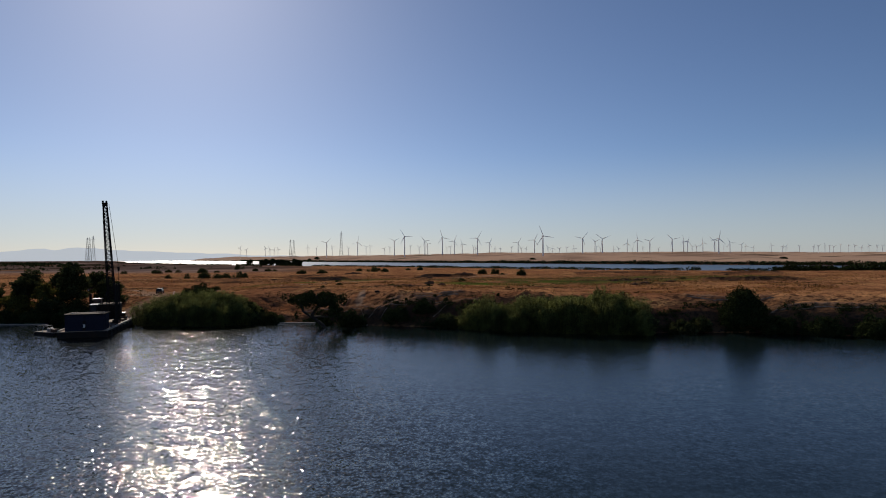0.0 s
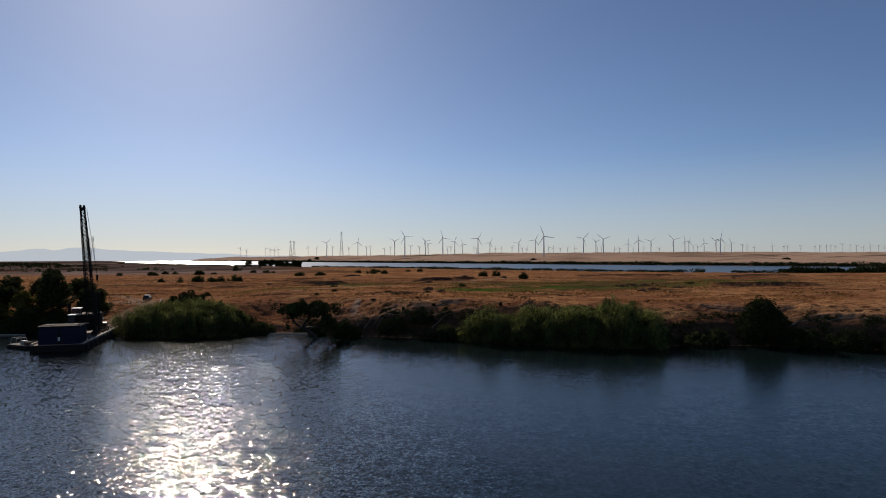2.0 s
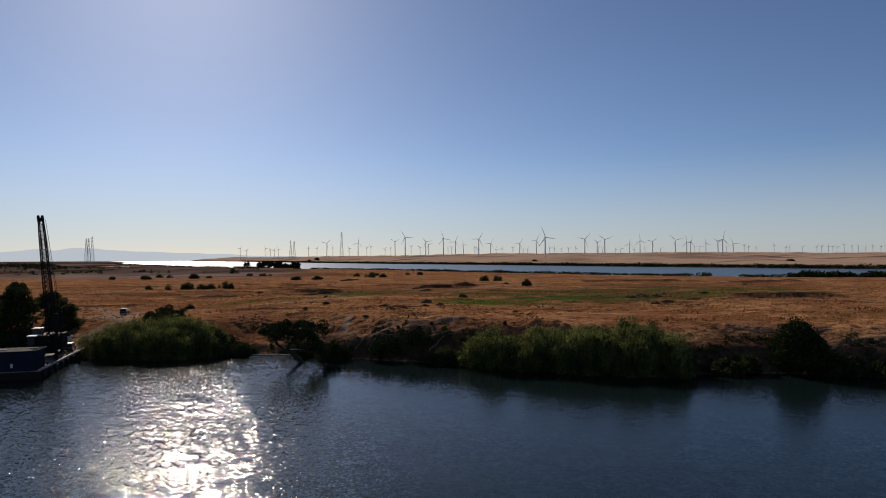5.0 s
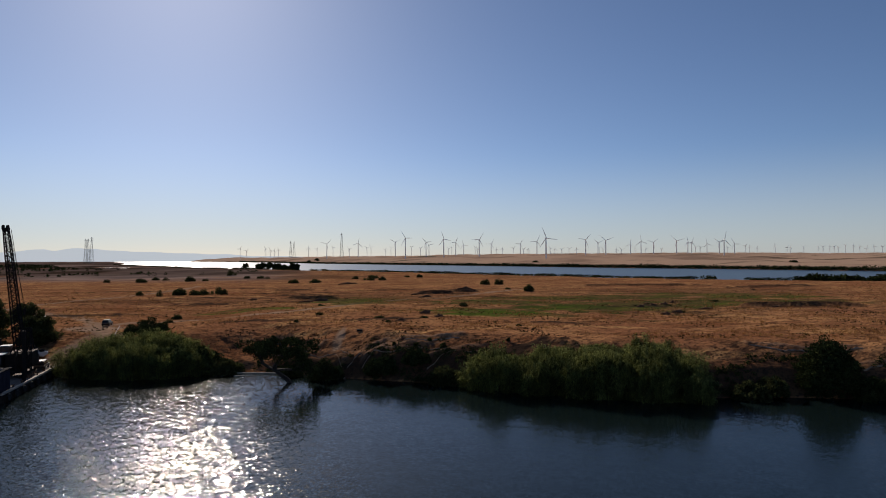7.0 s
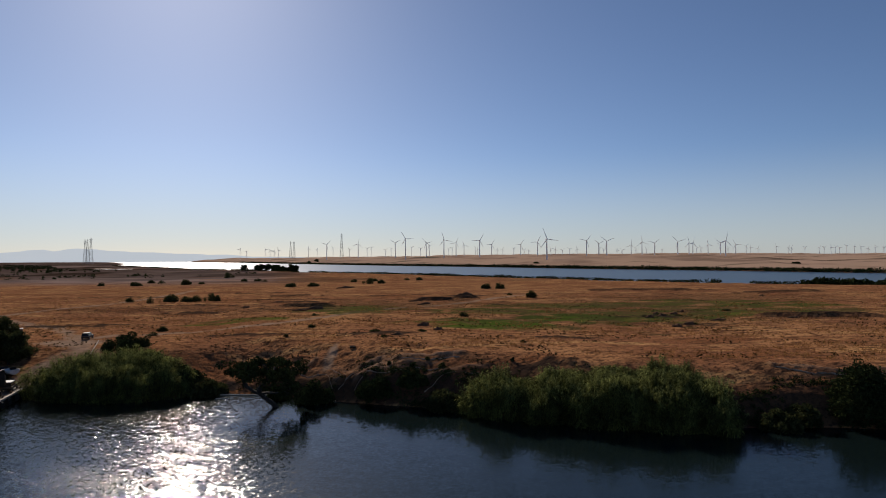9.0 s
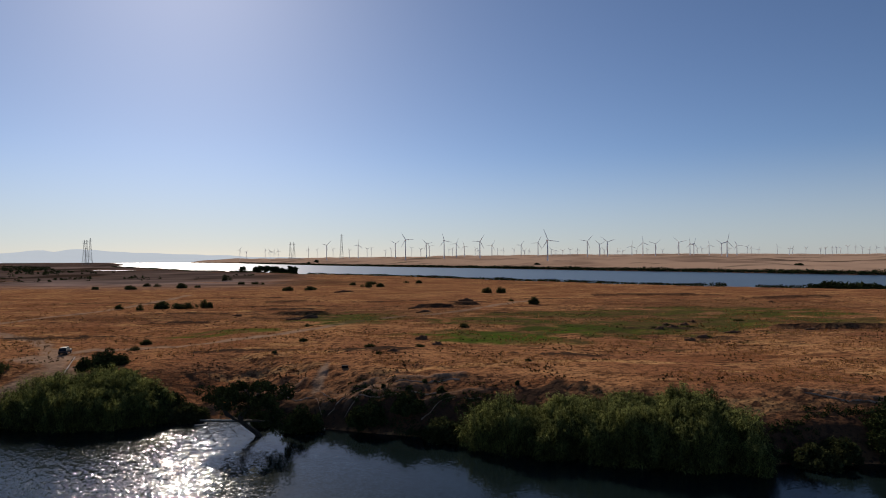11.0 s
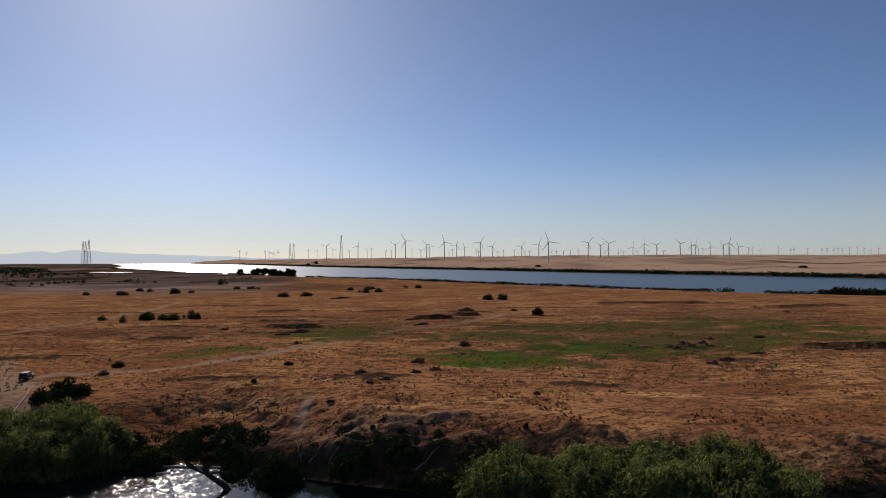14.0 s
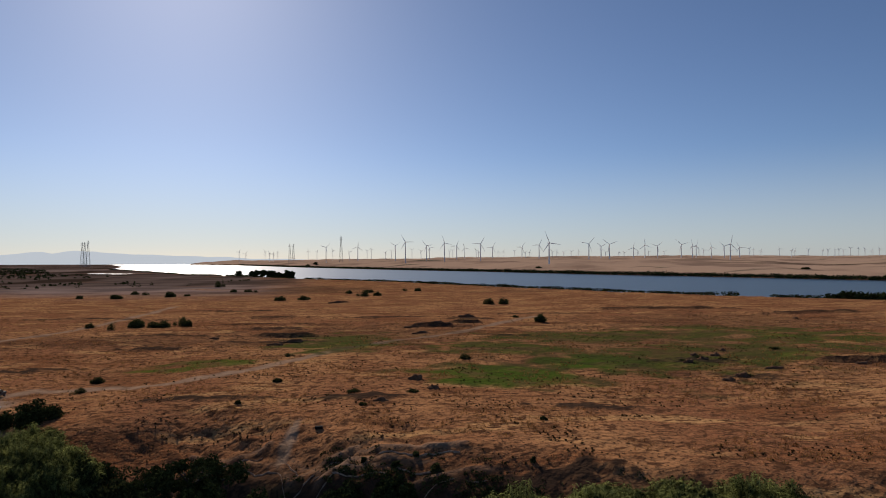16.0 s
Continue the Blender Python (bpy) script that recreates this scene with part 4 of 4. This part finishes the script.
HEAPS = []
for i, (x, y, w, h) in enumerate(MOUNDS):
    at = pose(x, y, land(x, y) - 0.5 * h, 0, 0, 25 * math.sin(3.7 * i))
    if i < 5:
        HEAPS.append(earth_mound(at, w, max(2.0, 0.7 * w), h, i))
    else:
        k = i % 5
        copy_thing(HEAPS[k], at @ Matrix.Diagonal((w / MOUNDS[k][2], 1.0, h / MOUNDS[k][3], 1)))
for i, (x, y, w, h) in enumerate([(-8.2, 140.2, 0.6, 1.2), (-4.1, 138.3, 1.2, 1.0), (-1.8, 139.8, 1.0, 0.7), (0.6, 136.9, 1.4, 0.9), (11.8, 136.3, 0.6, 0.9), (-31.1, 163.3, 0.9, 0.8), (-11.2, 161.9, 1.2, 0.8), (15.5, 152.4, 1.3, 0.6)]):
    bush("weed_clump", "small upright green weed on the dry slope", on_land(x, y), w, h, 200 + i, M_LEAF, leaf=0.22, clumps=9, per=40)


# ------------------------------------------------------------ crane barge
BARGE = pose(-70.7, 129.7, 0, 0, 0, 15.7)
barge = empty("barge", BARGE, "black steel barge with a worn timber deck by the bank", "barge")
bm = box(bmesh.new(), -3.7, -13.5, -0.6, 4.75, 13.5, 1.1, 0.12)
part("hull", bm, M_HULL, barge)
me = bpy.data.meshes.new("deck_board")
bm = box(bmesh.new(), -3.6, -0.285, 0, 4.6, 0.285, 0.1, 0.015)
bm.to_mesh(me), bm.free()
for i in range(44):
    link_mesh("deck_board", me, M_DECK, barge, at=pose(random.uniform(-0.05, 0.05), -13.1 + i * 0.608, 1.1 + random.uniform(0, 0.02)))
for x in (-3.55, 4.6):
    part("rubbing_beam", box(bmesh.new(), x - 0.16, -13.3, 1.2, x + 0.16, 13.3, 1.5, 0.04), M_TIMBER, barge, "pale bleached timber edge beam")
me = bpy.data.meshes.new("fender")
bm = bmesh.new()
for i in range(14):
    a, b = 2 * math.pi * i / 14, 2 * math.pi * (i + 1) / 14
    rod(bm, (0, math.cos(a) * 0.42, math.sin(a) * 0.42), (0, math.cos(b) * 0.42, math.sin(b) * 0.42), 0.17, 0.17, 6)
bm.to_mesh(me), bm.free()
for i in range(9):
    link_mesh("fender", me, M_RUBBER, barge, "black tyre fender", at=pose(4.95, -12 + i * 3, 0.65))
for i in range(7):
    part("bollard", rod(rod(bmesh.new(), (4.1, -8 + i * 3.5, 1.2), (4.1, -8 + i * 3.5, 1.75), 0.13), (3.85, -8 + i * 3.5, 1.65), (4.35, -8 + i * 3.5, 1.65), 0.08), M_RUST, barge)
for x, y, top in ((4.3, -4.2, 9.4), (-3.3, 8, 7.0)):
    part("spud_pole", rod(bmesh.new(), (x, y, -1), (x, y, top), 0.26, 0.26, 10), M_BLACK, barge, "black steel spud pole")

house = empty("deck_house", BARGE @ pose(0.6, -10.6, 1.2), "dark blue corrugated cabin on the barge's deck", "cabin")
bm = box(bmesh.new(), -3.2, -2.3, 0, 3.2, 2.3, 3.0)
part("wall", bm, M_BLUE, house)
me = bpy.data.meshes.new("siding_panel")
bm = box(bmesh.new(), -0.24, -0.03, 0.05, 0.24, 0, 2.95, 0.01)
box(bm, -0.2, -0.06, 0.05, -0.08, -0.03, 2.95)
bm.to_mesh(me), bm.free()
for i in range(13):
    if i not in (6,):
        link_mesh("siding_panel", me, M_BLUE, house, at=pose(-2.95 + i * 0.494, -2.3, 0))
for i in range(9):
    link_mesh("siding_panel", me, M_BLUE, house, at=pose(3.2, -1.98 + i * 0.494, 0, 0, 0, 90))
part("roof", box(bmesh.new(), -3.45, -2.55, 3.0, 3.45, 2.55, 3.16, 0.03), M_HULL, house, "flat tarred roof")
# flat black panel painted for the shade inside the doorway
door = part("door", box(bmesh.new(), -0.24, -2.36, 0.05, 0.26, -2.31, 1.9, 0.01), M_BLACK, house, "black panel for the shade in an open doorway")
part("notice", box(bmesh.new(), -0.15, -2.4, 0.6, 0.2, -2.37, 1.25, 0.01), M_WHITE, door, "white board by the doorway")
part("roof_plank", box(bmesh.new(), -2.6, -0.6, 3.17, -1.3, -0.2, 3.27, 0.02), M_TIMBER, house)
part("roof_plank", box(bmesh.new(), 1.6, 0.3, 3.17, 2.9, 0.6, 3.27, 0.02), M_TIMBER, house)

AT_CRANE = BARGE @ pose(1.5, 1.8, 1.22)
crane = empty("crawler_crane", AT_CRANE, "black lattice-boom crawler crane standing on the barge", "crane")
inv = AT_CRANE.inverted()
for x in (-2.0, 1.2):
    track = part("crawler_track", box(bmesh.new(), x, -2.6, 0, x + 0.8, 2.6, 1.0, 0.3), M_BLACK, crane)
    for k in range(5):
        part("roller", rod(bmesh.new(), (x - 0.06, -1.9 + k * 0.95, 0.4), (x + 0.86, -1.9 + k * 0.95, 0.4), 0.28, 0.28, 10), M_RUST, track)
part("turntable", rod(bmesh.new(), (0, 0, 0.8), (0, 0, 1.4), 1.3, 1.3, 16), M_BLACK, crane)
part("machinery_house", box(bmesh.new(), -1.7, -0.8, 1.4, 1.7, 4.2, 3.9, 0.12), M_BLACK, crane)
part("house_roof", box(bmesh.new(), -1.75, 0.4, 3.9, 1.75, 4.25, 4.02, 0.03), M_RUST, crane, "rusty roof panel")
part("counterweight", box(bmesh.new(), -1.6, 4.2, 1.3, 1.6, 5.1, 3.2, 0.2), M_RUST, crane, "rusty counterweight")
cab = part("cab", box(bmesh.new(), -3.0, -1.6, 1.5, -1.75, 0.6, 3.9, 0.12), M_BLACK, crane)
part("windscreen", box(bmesh.new(), -2.9, -1.64, 2.5, -1.85, -1.61, 3.7), M_GLASS, cab)
part("side_window", box(bmesh.new(), -3.04, -1.3, 2.6, -3.01, 0.3, 3.6), M_GLASS, cab)
part("cab_roof", box(bmesh.new(), -3.1, -1.7, 3.9, -1.65, 0.7, 4.05, 0.03), M_WHITE, cab, "white cab roof")
part("winch_box", box(bmesh.new(), -3.2, 1.6, 1.5, -1.8, 3.2, 4.9, 0.1), M_RUST, crane)
part("winch_roof", box(bmesh.new(), -3.35, 1.5, 4.9, -1.7, 3.3, 5.05, 0.02), M_STEEL, crane, "grey sheet roof")
FOOT, TIP = Vector((-67.9, 130.2, 2.7)), Vector((-66.0, 123.5, 25.2))
f, t = inv @ FOOT, inv @ TIP
neck = f.lerp(t, 0.86)
arm = part("boom", lattice(bmesh.new(), f, neck, 1.35, 0.8, 24, 0.095), M_BLACK, crane)
part("boom_tip", lattice(bmesh.new(), neck, t, 0.8, 0.62, 5, 0.085), M_BLACK, arm)
head = part("boom_head", bmesh.ops.create_cube(b := bmesh.new(), size=1, matrix=Matrix.Translation(t) @ Matrix.Diagonal((0.85, 0.7, 0.6, 1))) and b, M_BLACK, arm)
for x in (-0.3, 0.3):
    part("sheave", rod(bmesh.new(), t + Vector((x - 0.12, -0.2, 0.35)), t + Vector((x + 0.12, -0.2, 0.35)), 0.38, 0.38, 12), M_BLACK, head)
gantry = Vector((0.0, 3.6, 7.2))
bm = bmesh.new()
for x in (-1.2, 1.2):
    rod(bm, (x, 3.9, 3.9), gantry + Vector((x * 0.6, 0, 0)), 0.12)
    rod(bm, (x, 0.2, 3.9), gantry + Vector((x * 0.6, 0, 0)), 0.10)
rod(bm, gantry + Vector((-0.8, 0, 0)), gantry + Vector((0.8, 0, 0)), 0.14)
part("gantry", bm, M_BLACK, crane)
for x in (-0.6, 0.6):
    part("pendant_cable", rod(bmesh.new(), gantry + Vector((x, 0, 0)), t + Vector((x * 0.6, 0.3, 0)), 0.028, None, 4), M_BLACK, crane)
part("mast_leads", lattice(bmesh.new(), (1.9, -1.4, 1.0), (2.0, -1.5, 8.2), 0.8, 0.7, 8, 0.08), M_BLACK, crane)
hook = inv @ Vector((-63.9, 124.6, 13.0))
part("hoist_cable", rod(bmesh.new(), t + Vector((0.7, 0, 0)), hook, 0.035, None, 4), M_BLACK, crane)
part("hook_block", rod(rod(bmesh.new(), hook, hook - Vector((0, 0, 0.9)), 0.22, 0.16, 8), hook - Vector((0, 0, 0.9)), hook - Vector((0, 0, 6.0)), 0.03, None, 4), M_BLACK, crane)


def wheels(ob, spots, r=0.34, w=0.24):
    me_t, me_r = bpy.data.meshes.new("tyre"), bpy.data.meshes.new("rim")
    for me, rr, ww in ((me_t, r, w), (me_r, r * 0.6, w + 0.03)):
        b = rod(bmesh.new(), (-ww / 2, 0, 0), (ww / 2, 0, 0), rr, rr, 16)
        b.to_mesh(me), b.free()
    for x, y in spots:
        tyre = link_mesh("wheel", me_t, M_RUBBER, ob, at=pose(x, y, r))
        link_mesh("rim", me_r, M_STEEL, tyre)


def car(name, label, at, paint, roof_mat):
    ob = empty(name, at, label, "car")
    bm = box(bmesh.new(), -0.9, -2.25, 0.42, 0.9, 2.25, 1.02, 0.12)
    part("body", bm, paint, ob)
    bm = bmesh.new()
    lo = [bm.verts.new((x, y, 1.0)) for x, y in ((-0.86, -2.1), (0.86, -2.1), (0.86, 1.0), (-0.86, 1.0))]
    hi = [bm.verts.new((x, y, 1.62)) for x, y in ((-0.72, -1.9), (0.72, -1.9), (0.72, 0.35), (-0.72, 0.35))]
    for j in range(4):
        bm.faces.new((lo[j], lo[(j + 1) % 4], hi[(j + 1) % 4], hi[j]))
    part("window", bm, M_GLASS, ob, "dark tinted glass")
    part("roof", box(bmesh.new(), -0.74, -1.95, 1.6, 0.74, 0.4, 1.74, 0.05), roof_mat, ob)
    for x in (-0.7, 0.7):
        part("tail_light", box(bmesh.new(), x - 0.14, -2.28, 0.75, x + 0.14, -2.24, 0.95), M_RUST, ob)
    part("bumper", box(bmesh.new(), -0.88, -2.36, 0.42, 0.88, -2.24, 0.62, 0.04), M_BLACK, ob)
    wheels(ob, [(-0.8, -1.4), (0.8, -1.4), (-0.8, 1.4), (0.8, 1.4)])
    return ob


car("parked_car", "dark dusty car parked on a dirt track", on_land(-79.6, 178.0, 14, 0.86, 0.0), M_CAR, M_CAR)
truck = car("pickup_truck", "small dark truck with a white roof parked on the barge", BARGE @ pose(2.6, 9.6, 1.22, 0, 0, 4) @ Matrix.Scale(0.92, 4), M_CAR, M_WHITE)

# work skiff beside the barge
skiff = empty("work_skiff", pose(-75.8, 122.2, 0.0, 0, 0, 62), "small cluttered work skiff tied to the barge", "boat")
part("pontoon", box(bmesh.new(), -1.4, -3.2, -0.2, 1.4, 3.2, 0.55, 0.15), M_BLACK, skiff)
part("deck", box(bmesh.new(), -1.25, -3.0, 0.55, 1.25, 3.0, 0.62, 0.02), M_DECK, skiff)
part("outboard_motor", box(box(bmesh.new(), -0.25, -3.6, 0.3, 0.25, -3.1, 1.4, 0.08), -0.1, -3.5, -0.3, 0.1, -3.2, 0.3), M_BLACK, skiff)
part("console", box(bmesh.new(), -0.5, -0.4, 0.62, 0.5, 0.4, 1.3, 0.08), M_STEEL, skiff, "grey steering console")
bm = bmesh.new()
for y in (0.9, 2.6):
    rod(rod(rod(bm, (-1.0, y, 0.6), (-0.8, y, 1.7), 0.05), (1.0, y, 0.6), (0.8, y, 1.7), 0.05), (-0.8, y, 1.7), (0.8, y, 1.7), 0.05)
part("frame", bm, M_STEEL, skiff, "grey tube frame")
part("locker", box(bmesh.new(), -0.9, -2.4, 0.62, 0.2, -1.5, 1.2, 0.05), M_RUST, skiff)

# white boat ashore behind the barge
boat = empty("motor_boat", on_land(-80.5, 152.5, 70, 1.0, -0.25), "white open motor boat laid up on the bank", "boat")
bm = bmesh.new()
secs = []
for s, w, k, dz in ((-2.6, 1.0, 0.15, 0), (-1, 1.1, 0.1, 0), (0.8, 1.0, 0.12, 0.05), (2.2, 0.55, 0.3, 0.15), (3.0, 0.05, 0.75, 0.3)):
    secs.append([bm.verts.new(c) for c in ((-w, s, 1.0 + dz), (-w * 0.8, s, 0.4), (0, s, k - 0.1), (w * 0.8, s, 0.4), (w, s, 1.0 + dz))])
for a, c in zip(secs, secs[1:]):
    for j in range(4):
        bm.faces.new((a[j], a[j + 1], c[j + 1], c[j]))
    bm.faces.new((a[4], a[0], c[0], c[4]))
bm.faces.new(secs[0])
part("hull", bm, M_WHITE, boat)
part("windshield", box(bmesh.new(), -0.7, 0.2, 1.0, 0.7, 0.28, 1.45), M_GLASS, boat)
part("engine_cover", box(bmesh.new(), -0.4, -2.5, 1.0, 0.4, -1.7, 1.4, 0.08), M_BLACK, boat)

# low trailer with dark load beyond the landing
tr = empty("flat_trailer", on_land(-105, 187.5, 85, 1.0, 0.0), "dark loaded flatbed trailer parked by the dirt track", "trailer")
part("bed", box(bmesh.new(), -1.2, -3.5, 0.75, 1.2, 3.5, 0.95, 0.03), M_RUST, tr)
for y in (-2.3, 0, 2.2):
    part("load", box(bmesh.new(), -1.1, y - 0.95, 0.95, 1.1, y + 0.95, 1.9 + 0.15 * y, 0.12), M_BLACK, tr)
wheels(tr, [(-1.05, -1.6), (1.05, -1.6), (-1.05, -0.7), (1.05, -0.7)], 0.4)
hut = empty("pump_box", on_land(-99.6, 185, 20, 1.0, 0.0), "small dark equipment box with a white lid", "box")
part("body", box(bmesh.new(), -0.5, -0.5, 0, 0.5, 0.5, 1.5, 0.04), M_RUST, hut)
part("lid", box(bmesh.new(), -0.6, -0.6, 1.5, 0.6, 0.6, 1.62, 0.03), M_WHITE, hut)

# small things on the bank and the grass
x, y = -15.7, 150.4
crate = empty("feed_trough", on_land(x, y, 8, 0.72, 0.0), "low black feed trough on the grass", "trough")
part("tub", box(bmesh.new(), -0.75, -0.35, 0.1, 0.75, 0.35, 0.6, 0.06), M_BLACK, crate)
for sx in (-0.55, 0.55):
    part("skid", box(bmesh.new(), sx - 0.08, -0.4, -0.05, sx + 0.08, 0.4, 0.12, 0.02), M_RUST, crate)


def log(name, label, a, b, r, mat, category):
    bm = rod(bmesh.new(), a, b, r, r * 0.85, 10)
    ob = part(name, bm, mat)
    return tagged(ob, label, category)


log("float_log", "bleached pale log floating along the shore", (-36.3, 140.4, 0.10), (-28.3, 140.0, 0.10), 0.15, M_TIMBER, "log")
log("float_log", "bleached pale log floating along the shore", (-21.0, 136.4, 0.10), (-18.9, 136.2, 0.10), 0.17, M_TIMBER, "log")
log("float_log", "bleached pale log floating along the shore", (-17.9, 135.6, 0.10), (-16.2, 135.2, 0.10), 0.17, M_TIMBER, "log")
log("float_log", "short pale driftwood piece in the shallows", (-36.0, 137.6, 0.06), (-34.2, 137.9, 0.06), 0.13, M_TIMBER, "log")
log("floating_pipe", "pale dredge pipe floating off the bank", (-104, 141.5, 0.08), (-88, 141.0, 0.08), 0.13, M_TIMBER, "pipe")
log("bare_pole", "pale bare pole lying up the dirt slope", (-66.0, 152.5, land(-66, 152.5) + 0.15), (-70.5, 166, land(-70.5, 166) + 1.2), 0.11, M_TIMBER, "pole")
